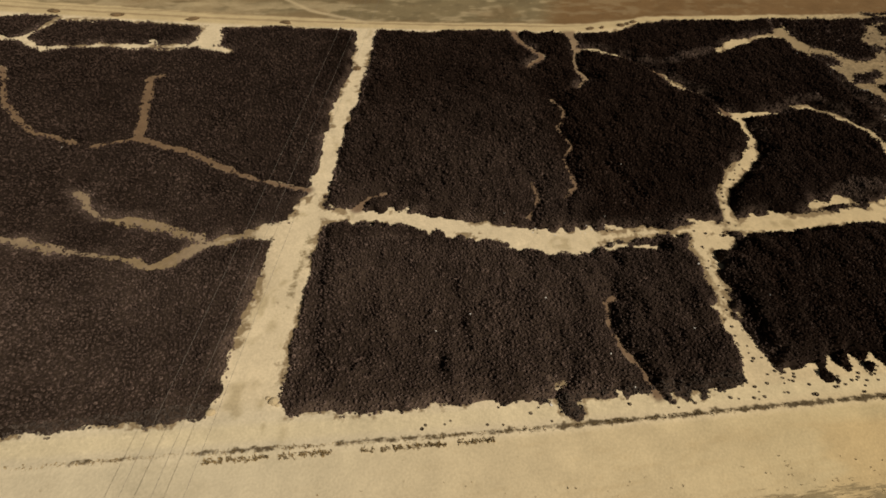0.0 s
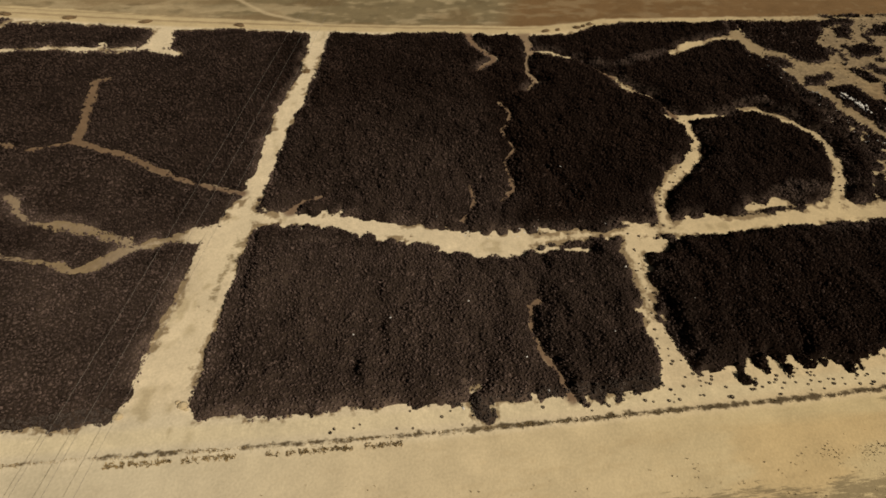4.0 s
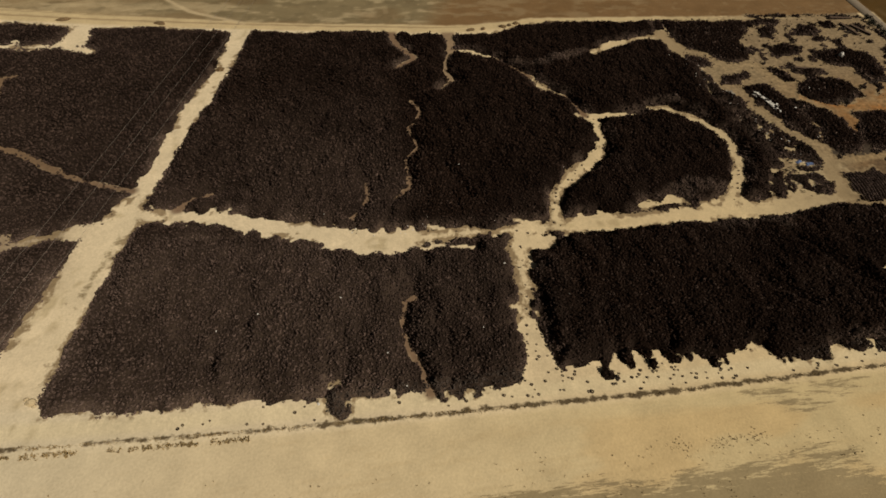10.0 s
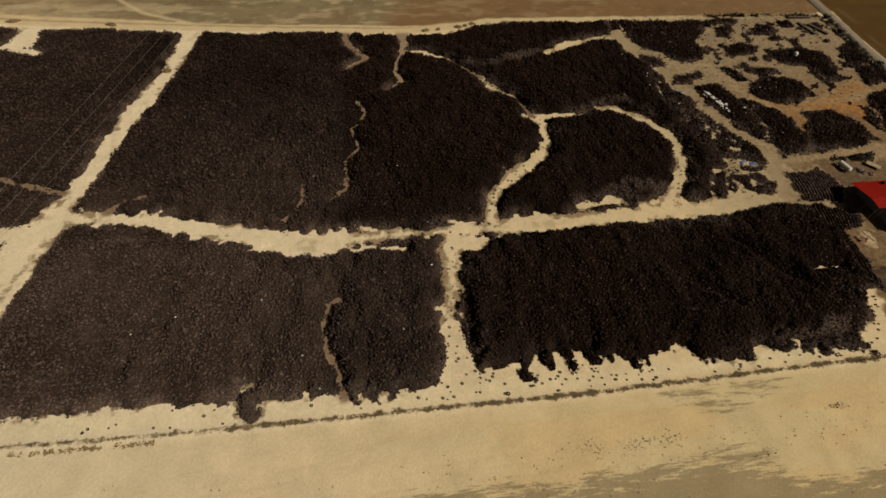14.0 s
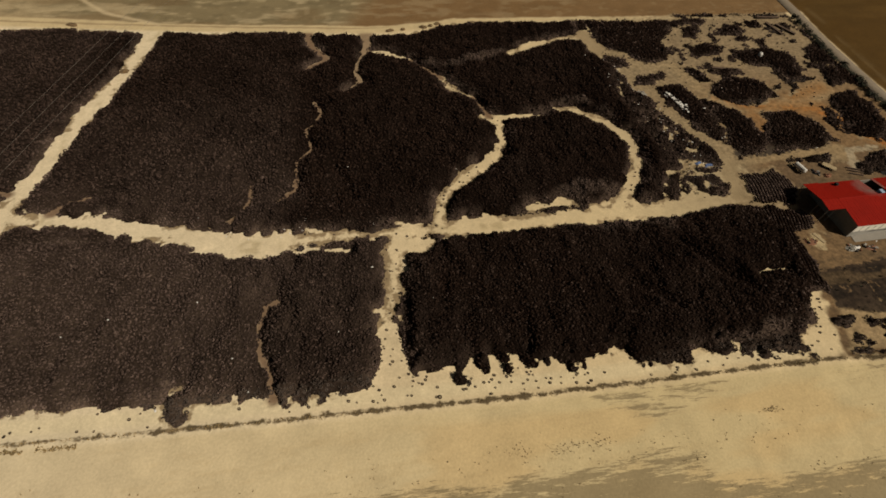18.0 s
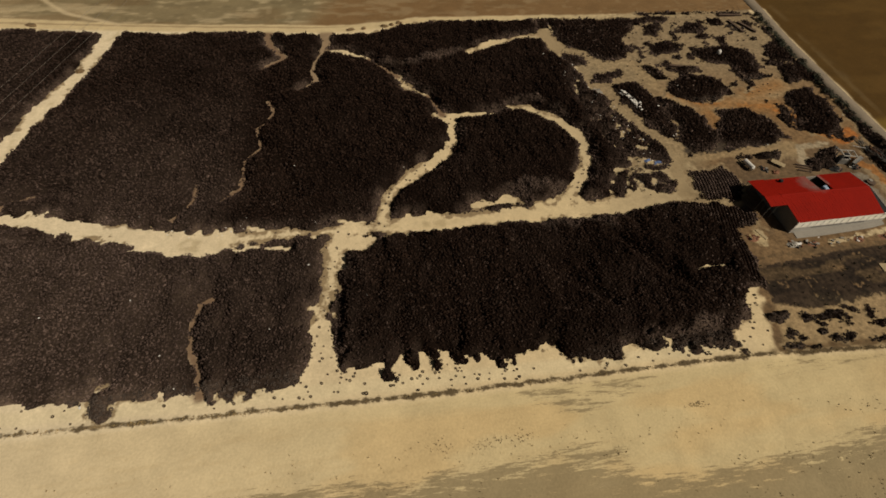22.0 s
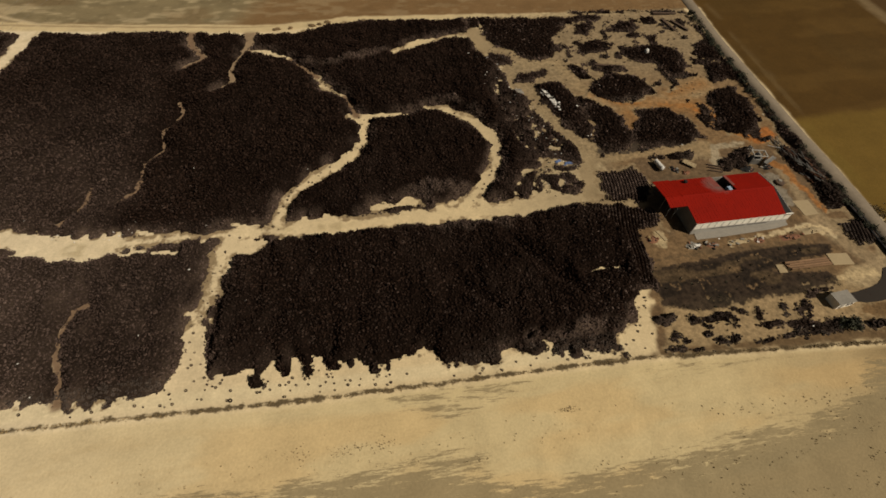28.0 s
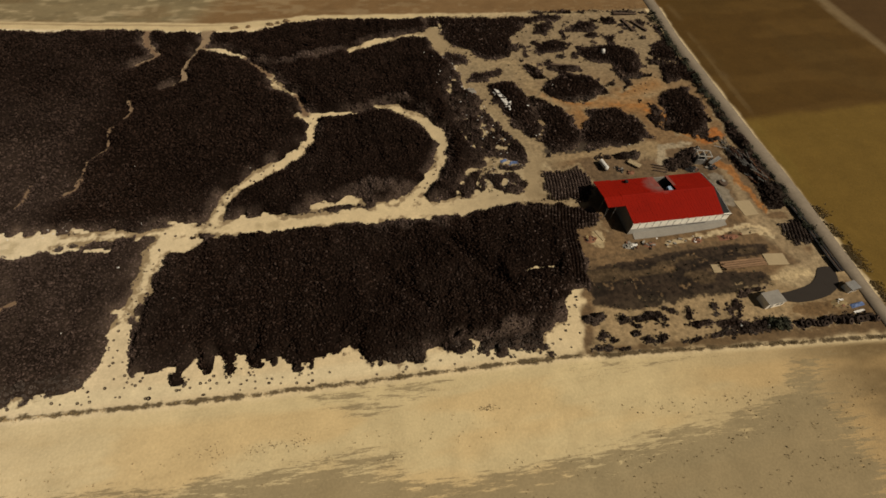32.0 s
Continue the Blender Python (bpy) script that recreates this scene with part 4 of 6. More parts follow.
MOWN = [(-150, -4), (-60, -2), (0, 0), (20, 2.4), (37.7, 3.8), (52, 3.8), (64, 3.2), (78, 2.6), (88, 1.0), (96, -1.8), (104, -3.0), (117.5, -2.8), (131, -1.6), (143, -1.3), (150, -0.6), (155, 2), (160, 8), (168, 14), (200, 14)]
mown_y = np.interp(GX, [p[0] for p in MOWN], [p[1] for p in MOWN])
mown_y = mown_y + (fbm(GX * 0.4, GY, 9, 86) - 0.5) * 3.0
grey = smooth(mown_y - GY, -2.6, 1.2) * 0.60 + 0.42 * smooth(mown_y - GY, 0, 6)
grey = np.maximum(grey, 0.52 * smooth(inside(GX, GY, [(82, 2), (88, 3.6), (94, 3.2), (96, 0.5), (97, -3), (84, -3)]), -2.0, 1.5))
grey = np.maximum(grey, 0.46 * smooth(inside(GX, GY, [(80, 13), (85, 9), (91, 7), (97, 8.2), (104, 10.6), (106, 12.5)]), -1.5, 1.5))
grey = np.maximum(grey, 0.36 * smooth(inside(GX, GY, [(112, 12), (126, 8), (142, 7), (152, 9), (140, 10.5), (126, 11.6)]), -1.5, 1.5)) * smooth(depth, 0.4, 1.2)
grey = grey * (1 - 0.9 * smooth(GX, 152, 170))
stubble_weight = ground.data.attributes.new("stubble", "FLOAT", "POINT")
stubble_weight.data.foreach_set("value", grey.ravel().astype(np.float32))
soil = ground.data.color_attributes.new("soil", "FLOAT_COLOR", "POINT")
rgba = np.ones((nx * ny, 4), dtype=np.float32)
tone, spots = soil_colour(GX, GY)
rgba[:, :3] = tone.reshape(-1, 3)
ground.data.color_attributes.new("dirt", "FLOAT_COLOR", "POINT").data.foreach_set("color", spots.astype(np.float32).ravel())
soil = ground.data.color_attributes["soil"]
in_yard = smooth(inside(GX, GY, [(121, 121), (184, 119), (182.5, 60), (181.5, 8), (126, 12), (129.6, 24), (129, 40), (138, 45), (131, 60), (121, 86)]), -2, 1.5)
in_field = GY < edge_y - 0.8
burnt = smooth(inside(GX, GY, SCORCHED), -1, 1)
verge_dirt = smooth(pile_field(GX, GY), -3.0, -0.5)
rgba[:, 3] = np.where(in_field, 0.03, np.maximum(0.10 + 0.55 * in_yard + 0.35 * burnt, 0.22 * verge_dirt)).ravel()
soil.data.foreach_set("color", rgba.ravel())
tagged(ground, "pale sandy ground with bare lanes and ploughed fields", "ground", kind="structure")


def level(x, y):
    return float(terrain(x, y))


# east lane, a low strip of worn concrete
steps = np.linspace(0, len(EAST_LANE) - 1, 120)
way = np.array(EAST_LANE)
cx, cy, cw = (np.interp(steps, range(len(way)), way[:, k]) for k in range(3))
lane_v, lane_f = [], []
for k in range(len(steps)):
    ragged = 0.25 * (vnoise(0.0, cy[k], 3, 90) - 0.5)
    for s, dz in ((-0.5, -0.1), (-0.48, 0.09), (0.48, 0.09), (0.5, -0.1)):
        px = cx[k] + s * (cw[k] + ragged)
        lane_v.append((px, cy[k], level(px, cy[k]) + dz + 0.06))
for k in range(len(steps) - 1):
    for s in range(3):
        a = 4 * k + s
        lane_f.append((a, a + 4, a + 5, a + 1))
tagged(mesh_object("road", lane_v, lane_f, M_LANE), "narrow grey dirt road along the fence line", "road", kind="structure")

# ---- tyre piles ----
CELL = 0.5
PX, PY = np.meshgrid(np.arange(-140, 184, CELL), np.arange(5, 134, CELL), indexing="ij")
PF = pile_field(PX, PY)
PH = pile_height(PX, PY, PF)
PR = pile_field(PX, PY, False)
PZ = terrain(PX, PY)
taken = PF > -0.1
label_map = np.zeros(PX.shape, dtype=np.int32)
count = 0
sizes = {}
for i0, j0 in zip(*np.nonzero(taken)):
    if label_map[i0, j0]:
        continue
    count += 1
    label_map[i0, j0], stack, n = count, [(i0, j0)], 0
    while stack:
        i, j = stack.pop()
        n += 1
        for a, b in ((i + 1, j), (i - 1, j), (i, j + 1), (i, j - 1)):
            if 0 <= a < PX.shape[0] and 0 <= b < PX.shape[1] and taken[a, b] and not label_map[a, b]:
                label_map[a, b] = count
                stack.append((a, b))
    sizes[count] = n


def tyre_shape(sides, radius, width):
    """A ring with a tread and an open middle: vertices and quads."""
    prof = [(radius * 0.5, width), (radius, width * 0.6), (radius * 0.95, -width)] if sides < 8 else [(radius, width), (radius, -width), (radius * 0.58, -width * 0.8), (radius * 0.58, width * 0.8)]
    p = len(prof)
    v = [(r * math.cos(2 * math.pi * k / sides), r * math.sin(2 * math.pi * k / sides), z) for k in range(sides) for r, z in prof]
    f = [(p * k + s, p * ((k + 1) % sides) + s, p * ((k + 1) % sides) + (s + 1) % p, p * k + (s + 1) % p) for k in range(sides) for s in range(p if sides >= 8 else p - 1)]
    return np.array(v), np.array(f)


def turns(tilt, az, spin):
    """Rotation matrices that lean by tilt towards az."""
    ct, st, ca, sa, cs, ss = np.cos(tilt), np.sin(tilt), np.cos(az), np.sin(az), np.cos(spin), np.sin(spin)
    o, l = np.zeros_like(ct), np.ones_like(ct)
    rz = lambda c, s: np.stack([np.stack([c, -s, o], -1), np.stack([s, c, o], -1), np.stack([o, o, l], -1)], -2)
    ry = np.stack([np.stack([ct, o, st], -1), np.stack([o, l, o], -1), np.stack([-st, o, ct], -1)], -2)
    return rz(ca, sa) @ ry @ rz(cs, ss)


rng = np.random.RandomState(7)
part_tyre = bpy.data.meshes.new("tyre")
tv, tf = tyre_shape(8, 0.5, 0.17)
part_tyre.from_pydata(tv.tolist(), [], tf.tolist())
part_tyre.materials.append(M_TYRE)
pale_tyre = part_tyre.copy()
pale_tyre.materials[0] = M_DUSTY_LIT


def sample(grid, x, y):
    i, j = (x + 140) / CELL, (y - 5) / CELL
    i0, j0 = np.clip(i.astype(int), 0, PX.shape[0] - 2), np.clip(j.astype(int), 0, PX.shape[1] - 2)
    a, b = i - i0, j - j0
    return (grid[i0, j0] * (1 - a) + grid[i0 + 1, j0] * a) * (1 - b) + (grid[i0, j0 + 1] * (1 - a) + grid[i0 + 1, j0 + 1] * a) * b


def scatter(lab):
    """Tyre places on one pile: closer together near the south side."""
    out = []
    for y0, y1, step, sides in ((5, 62, 0.415, 6), (62, 134, 0.57, 5)):
        gx, gy = np.meshgrid(np.arange(-140, 183, step), np.arange(y0, y1, step), indexing="ij")
        gx, gy = gx + rng.uniform(-0.55, 0.55, gx.shape) * step, gy + rng.uniform(-0.55, 0.55, gx.shape) * step
        gx, gy = gx.ravel(), gy.ravel()
        i, j = np.clip(((gx + 140) / CELL + 0.5).astype(int), 0, PX.shape[0] - 1), np.clip(((gy - 5) / CELL + 0.5).astype(int), 0, PX.shape[1] - 1)
        keep = label_map[i, j] == lab
        out.append((gx[keep], gy[keep], sides))
    return out


def dust_light_at(x, y, f):
    """Tyre paleness: dust along lanes and in patches, plus sunlit brightness painted into the west."""
    d = (0.45 * smooth(x, 41, 32) + 0.58 * smooth(x, 68, 52) * smooth(y, 52, 45) + 0.2 * smooth(x, 43, 37) * smooth(y, 45, 52)) * (1 - 0.85 * smooth(y, 55, 100) * smooth(x, -14, -4) - 0.4 * smooth(y, 58, 100) * smooth(x, -4, -14)) + 0.02 * smooth(x, 122, 130) + (fbm(x, y * 0.7, 6, 57) - 0.54) * 0.55 * (1 - 0.7 * smooth(y, 60, 90))
    rim = smooth(f, 2.2, 0.0) * smooth(vnoise(x, y, 2.6, 55) * 0.6 + vnoise(x, y, 7, 56) * 0.4, 0.3, 0.62) * (1 - 0.75 * smooth(x, 54, 60) * smooth(x, 100, 92) * smooth(y, 24, 21))
    for rows in DUSTY:
        rim = np.maximum(rim, smooth(line_distance(x, y, rows) + (fbm(x, y, 2.4, 58) - 0.5) * 4, 0.8, -0.8) * 0.9)
    rim = np.maximum(rim, smooth(inside(x, y, THIN), -1.5, 2.0) * smooth(fbm(x, y, 4, 59), 0.35, 0.62) * 0.4)
    return np.clip(d, 0, 1), rim


def set_dust_light(ob, values):
    ob.data.attributes.new("dust", "FLOAT", "POINT").data.foreach_set("value", np.asarray(values, dtype=np.float32))


def tyre_pile(lab):
    cells = label_map == lab
    n = sizes[lab]
    ii, jj = np.nonzero(cells)
    mx, my = PX[ii, jj].mean(), PY[ii, jj].mean()
    base = new("tyre_pile")
    ground_z = level(mx, my)
    base.location = (mx * S, my * S, ground_z * S)
    lo_i, hi_i, lo_j, hi_j = max(ii.min() - 1, 0), min(ii.max() + 2, PX.shape[0]), max(jj.min() - 1, 0), min(jj.max() + 2, PX.shape[1])
    sub = cells[lo_i:hi_i, lo_j:hi_j]
    z = (PZ + PH - 0.10)[lo_i:hi_i, lo_j:hi_j]
    v = np.stack([PX[lo_i:hi_i, lo_j:hi_j] - mx, PY[lo_i:hi_i, lo_j:hi_j] - my, z - ground_z], -1)
    corner = sub[:-1, :-1] | sub[1:, :-1] | sub[:-1, 1:] | sub[1:, 1:]
    idx = np.arange(sub.size).reshape(sub.shape)
    f = np.stack([idx[:-1, :-1], idx[1:, :-1], idx[1:, 1:], idx[:-1, 1:]], -1)[corner]
    used, back = np.unique(f, return_inverse=True)
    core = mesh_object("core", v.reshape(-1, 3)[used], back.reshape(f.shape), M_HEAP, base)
    lit_film, rim = dust_light_at(PX, PY, PR)
    set_dust_light(core, np.clip(0.26 * lit_film + 0.45 * rim, 0, 1)[lo_i:hi_i, lo_j:hi_j].ravel()[used])
    spots = scatter(lab)
    xs, ys = np.concatenate([s[0] for s in spots]), np.concatenate([s[1] for s in spots])
    sd = np.concatenate([np.full(len(s[0]), s[2]) for s in spots])
    in_rows = np.maximum(inside(xs, ys, STRIPES), np.maximum.reduce([inside(xs, ys, c) for _, c, h in PILES if h < 1.0])) > 0
    xs, ys, sd = xs[~in_rows], ys[~in_rows], sd[~in_rows]
    reach = 48 if xs.max(initial=-999) > 127 else 1
    u, v = np.meshgrid(np.arange(-reach, reach, 0.66), np.arange(-reach, reach, 0.27), indexing="ij")
    u, v = u.ravel() + rng.uniform(-0.05, 0.05, u.size), v.ravel()
    rx, ry = 150 + u * 0.97 + v * 0.24 + 0.3 * np.sin(v * 0.35), 38 + v * 0.97 - u * 0.24
    ri, rj = np.clip(((rx + 140) / CELL + 0.5).astype(int), 0, PX.shape[0] - 1), np.clip(((ry - 5) / CELL + 0.5).astype(int), 0, PX.shape[1] - 1)
    good = (label_map[ri, rj] == lab) & (np.maximum(inside(rx, ry, STRIPES), np.maximum.reduce([inside(rx, ry, c) for _, c, h in PILES if h < 1.0])) > 0)
    rows_n = int(good.sum())
    xs, ys, sd = np.concatenate([xs, rx[good]]), np.concatenate([ys, ry[good]]), np.concatenate([sd, np.full(rows_n, 6)])
    if not len(xs):
        return base, 0
    bare = rng.rand(len(xs)) < 0.22 * smooth(sample(PF, xs, ys), 0.6, -0.1)
    bare[len(xs) - rows_n:] = False
    xs, ys, sd = xs[~bare], ys[~bare], sd[~bare]
    if not len(xs):
        return base, 0
    zs = sample(PZ + PH, xs, ys)
    tilt = rng.uniform(0.0, 1.3, len(xs))
    az, spin = rng.uniform(0, 6.28, len(xs)), rng.uniform(0, 6.28, len(xs))
    size = rng.choice([0.31, 0.38, 0.46, 0.64], len(xs), p=[0.32, 0.36, 0.25, 0.07]) * rng.uniform(0.78, 1.06, len(xs)) * (1 + 0.35 * (sd == 5))
    if rows_n:
        tilt[-rows_n:], az[-rows_n:], size[-rows_n:] = rng.normal(1.35, 0.08, rows_n), math.atan2(0.97, 0.24) + rng.normal(0, 0.06, rows_n), rng.uniform(0.46, 0.56, rows_n)
    lift = 0.02 + 0.22 * size * np.sin(tilt)
    rot = turns(tilt, az, spin)
    order = np.argsort(ys)
    lit_film, rim = dust_light_at(xs, ys, sample(PR, xs, ys))
    # western sunlit tone, dust at the lane rims, and random paler tyres
    dust = np.clip(0.52 * lit_film + 0.68 * rim * rng.uniform(0.4, 1.3, len(xs)) + rng.normal(0, 0.04, len(xs)) + (rng.rand(len(xs)) < 0.14) * rng.uniform(0.05, 0.34, len(xs)) * (1 - 0.75 * smooth(ys, 50, 80)) * (1 - 0.5 * smooth(xs, 45, 60) * smooth(ys, 46, 56)) + 0.02 * smooth(ys, 50, 80) * smooth(xs, 50, 40) + (xs > 118) * (rng.rand(len(xs)) < 0.09) * rng.uniform(0.25, 0.9, len(xs)), 0, 1)
    single = order[:300 if ys.min() < 40 else 40]
    joined = np.setdiff1d(np.arange(len(xs)), single)
    for k in single:
        ob = new("tyre", pale_tyre if dust[k] > 0.3 else part_tyre)
        ob.parent = base
        m = np.eye(4)
        m[:3, :3] = rot[k] * size[k] * S
        m[:3, 3] = (xs[k] - mx) * S, (ys[k] - my) * S, (zs[k] + lift[k] - ground_z) * S
        ob.matrix_local = Matrix(m.tolist())
    vs, fs, ds, start = [], [], [], 0
    for sides in (6, 5):
        sel = joined[sd[joined] == sides]
        if len(sel):
            sv, sf = tyre_shape(sides, 0.5, 0.17)
            w = np.einsum("nij,vj->nvi", rot[sel] * size[sel, None, None], sv) + np.stack([xs[sel] - mx, ys[sel] - my, zs[sel] + lift[sel] - ground_z], -1)[:, None]
            vs.append(w.reshape(-1, 3))
            fs.append((sf[None] + (start + np.arange(len(sel)) * len(sv))[:, None, None]).reshape(-1, 4))
            ds.append(np.repeat(dust[sel], len(sv)))
            start += len(sel) * len(sv)
    if vs:
        layer = mesh_object("tyre_layer", np.concatenate(vs), np.concatenate(fs), M_RUBBER, base)
        set_dust_light(layer, np.concatenate(ds))
        tagged(layer, kind="stuff")
    return base, len(xs)


PILE_LABEL = "wide heap of dumped black rubber tyres on sandy ground"
total_tyres = 0
for lab, n in sizes.items():
    if n >= 5:
        pile, k = tyre_pile(lab)
        total_tyres += k
        tagged(pile, PILE_LABEL if n > 1500 else "low mound of dumped black tyres on bare earth", "tyre pile", group="tyre piles")
print("tyres", total_tyres, "piles", sum(1 for n in sizes.values() if n >= 5))


# ---- yard: the warehouse ----
def at(x, y, up=0.0):
    """A place in metres from plan units, with a height in metres over the ground."""
    return Vector((x * S, y * S, level(x, y) * S + up))


def thing(name, x, y, label, category, group="", rz=0.0, up=0.0):
    ob = new(name)
    ob.matrix_world = pose(*at(x, y, up), 0, 0, rz)
    return tagged(ob, label, category, group)


def quad_bm(corners, thick, bm=None):
    """A slab of that thickness below a quad of corners."""
    bm = bm or bmesh.new()
    top = [bm.verts.new(c) for c in corners]
    low = [bm.verts.new((c[0], c[1], c[2] - thick)) for c in corners]
    n = len(corners)
    bm.faces.new(top)
    bm.faces.new(low[::-1])
    for k in range(n):
        bm.faces.new((top[k], low[k], low[(k + 1) % n], top[(k + 1) % n]))
    return bm


X0, X1, Y0, Y1 = 143.0 * S, 163.6 * S, 34.5 * S, 45.8 * S
EAVE, RIDGE, YM = 5.7, 7.1, 41.0 * S
HX0, HX1 = 152.3 * S, 154.9 * S
house = new("warehouse")
house.location = (X0, Y0, level(150, 38) * S)
tagged(house, "long warehouse with a bright red sheet-metal gable roof and pale walls", "warehouse")
L, W = X1 - X0, Y1 - Y0
YR = YM - Y0


def house_part(name, bm, mat, label="", parent=house):
    return part(name, bm, mat, parent, label)


house_part("front_wall", box_bm(L / 2, 0.15, 0.95, L, 0.3, 2.7), M_BLOCK, "grey concrete lower wall")
panels = 14
for k in range(panels):
    w = L / panels
    house_part("cladding_panel", box_bm((k + 0.5) * w, 0.12 + 0.02 * (k % 2), 3.95, w - 0.12, 0.3, 3.2, bevel=0.03), M_PANEL)
    house_part("pilaster", box_bm(k * w + 0.06, 0.1, 3.95, 0.12, 0.34, 3.2), M_WALL)
for x, w in ((0.2, 0.34), (0.58, 0.2)):
    house_part("slit_opening", box_bm((x + w / 2) * L, -0.02, 1.75, w * L, 0.06, 0.3), M_DARK, "long dark opening in the front wall")
for name, x in (("west_wall", 0.15), ("east_wall", L - 0.15)):
    bm = bmesh.new()
    prof = [(0.3, -0.4), (W - 0.3, -0.4), (W - 0.3, EAVE - 0.2), (YR, RIDGE - 0.25), (0.3, EAVE - 0.2)]
    a = [bm.verts.new((x - 0.15, y, z)) for y, z in prof]
    c = [bm.verts.new((x + 0.15, y, z)) for y, z in prof]
    bm.faces.new(a), bm.faces.new(c[::-1])
    for k in range(5):
        bm.faces.new((a[k], c[k], c[(k + 1) % 5], a[(k + 1) % 5]))
    house_part(name, bm, M_WALL)
house_part("back_wall", box_bm(L / 2, W - 0.15, 2.5, L, 0.3, 6.0), M_WALL)
house_part("gutter", box_bm(L / 2, -0.10, EAVE - 0.2, L + 0.4, 0.14, 0.16), M_PANEL)
house_part("floor_slab", box_bm(L / 2, W / 2, 0.1, L - 1, W - 1, 0.3), M_WALL)


def sheet(x0, x1, y0, z0, y1, z1, mat, name="roof_sheet", skew=0.0, skew_end=0.0):
    """One roof sheet with a raised rib along its edge. skew: how far its lower end lies to the west on either edge."""
    bm = quad_bm([(x0 - skew, y0, z0), (x1 - skew_end, y0, z0), (x1, y1, z1), (x0, y1, z1)], 0.06)
    quad_bm([(x0 - skew, y0, z0 + 0.025), (x0 - skew + 0.1, y0, z0 + 0.025), (x0 + 0.1, y1, z1 + 0.025), (x0, y1, z1 + 0.025)], 0.025, bm)
    return house_part(name, bm, mat)


count_s = 30
step_s = (L - 1.0) / count_s
for k in range(count_s):
    xa, xb = k * step_s, (k + 1) * step_s - 0.02
    sheet(xa, xb, -0.15, EAVE - 0.1 + 0.012 * (k % 3), YR, RIDGE, M_ROOF, skew=2.2 * max(0, k - 23) / 7, skew_end=2.2 * max(0, k - 22) / 7)
    hx = (xa + xb) / 2 + X0
    if HX0 < hx < HX1:
        continue
    near_hole = HX0 - 3.0 < hx < HX1 + 1.6
    if near_hole:
        ym, zm = YR + (W - YR) * 0.35, RIDGE + (EAVE - 0.1 - RIDGE) * 0.35
        sheet(xa, xb, YR, RIDGE, ym, zm, M_ROOF)
        sheet(xa, xb, ym, zm, W + 0.35, EAVE - 0.1, M_ROOF_DUST)
    else:
        sheet(xa, xb, YR, RIDGE, W + 0.35, EAVE - 0.1 + 0.012 * (k % 3), M_ROOF)
bm = quad_bm([(0, YR - 0.4, RIDGE + 0.04), (L - 1, YR - 0.4, RIDGE + 0.04), (L - 1, YR, RIDGE + 0.16), (0, YR, RIDGE + 0.16)], 0.05)
quad_bm([(0, YR, RIDGE + 0.16), (L - 1, YR, RIDGE + 0.16), (L - 1, YR + 0.4, RIDGE + 0.04), (0, YR + 0.4, RIDGE + 0.04)], 0.05, bm)
house_part("ridge_cap", bm, M_ROOF)
# black sheets stand for the shaded gap along the east verge, wider towards the front
house_part("verge", quad_bm([(L - 3.4, -0.3, EAVE - 0.35), (L + 0.2, -0.3, EAVE - 0.35), (L + 0.1, YR, RIDGE - 0.3), (L - 1.0, YR, RIDGE - 0.3)], 0.1), M_DARK, "black sheet for the shaded gap along the east verge")
house_part("verge", quad_bm([(L - 1.0, YR, RIDGE - 0.3), (L + 0.1, YR, RIDGE - 0.3), (L - 0.3, W + 0.3, EAVE - 0.35), (L - 1.0, W + 0.3, EAVE - 0.35)], 0.1), M_DARK, "black sheet for the shaded gap along the east verge")
# west canopy: the roof runs on over posts
CX0, CY0, CY1 = 139.4 * S - X0, 38.6 * S - Y0, 46.2 * S - Y0
PITCH_S, PITCH_N = (RIDGE - EAVE) / YR, (RIDGE - EAVE) / (W - YR)
for k in range(5):
    xa, xb = CX0 + k * (0 - CX0) / 5, CX0 + (k + 1) * (0 - CX0) / 5 - 0.02
    sheet(xa, xb, CY0, RIDGE - (YR - CY0) * PITCH_S - 0.05, YR, RIDGE - 0.03, M_ROOF, "canopy_sheet")
    sheet(xa, xb, YR, RIDGE - 0.03, CY1, RIDGE - (CY1 - YR) * PITCH_N - 0.05, M_ROOF, "canopy_sheet")
for x in (CX0 + 0.3, CX0 * 0.5):
    for y, z in ((CY0 + 0.3, RIDGE - 1.0), (YR, RIDGE - 0.2), (CY1 - 0.3, EAVE - 0.3)):
        house_part("canopy_post", tube_bm((x, y, -0.6), (x, y, z), 0.12), M_STEEL)
# back annex under the notch in the roof
house_part("machine_hood", box_bm(HX0 - X0 + 3.1, YR + 1.8, 6.1, 1.7, 1.9, 1.7, bevel=0.15), M_HOOD, "pale blue-white hood in the roof opening")
house_part("duct", tube_bm((HX0 - X0 + 3.1, YR + 1.8, 0.2), (HX0 - X0 + 3.1, YR + 1.8, 5.4), 0.5, 8), M_STEEL)
house_part("roof_vent", box_bm(144.0 * S - X0 + 3.6, W - 1.6, 6.5, 1.2, 1.2, 0.9, bevel=0.1), M_DARK)

def paving(corners, up, mat, label):
    return tagged(part("pavement", quad_bm([at(x, y, up) for x, y in corners][::-1], 0.5), mat), label, "pavement", kind="structure")


paving([(144.0, 34.55), (163.8, 34.6), (163.6, 33.6), (160.5, 33.2), (155, 33.0), (149.4, 32.9), (143.8, 33.0)], 0.14, M_WALL, "grey concrete apron in front of the warehouse")
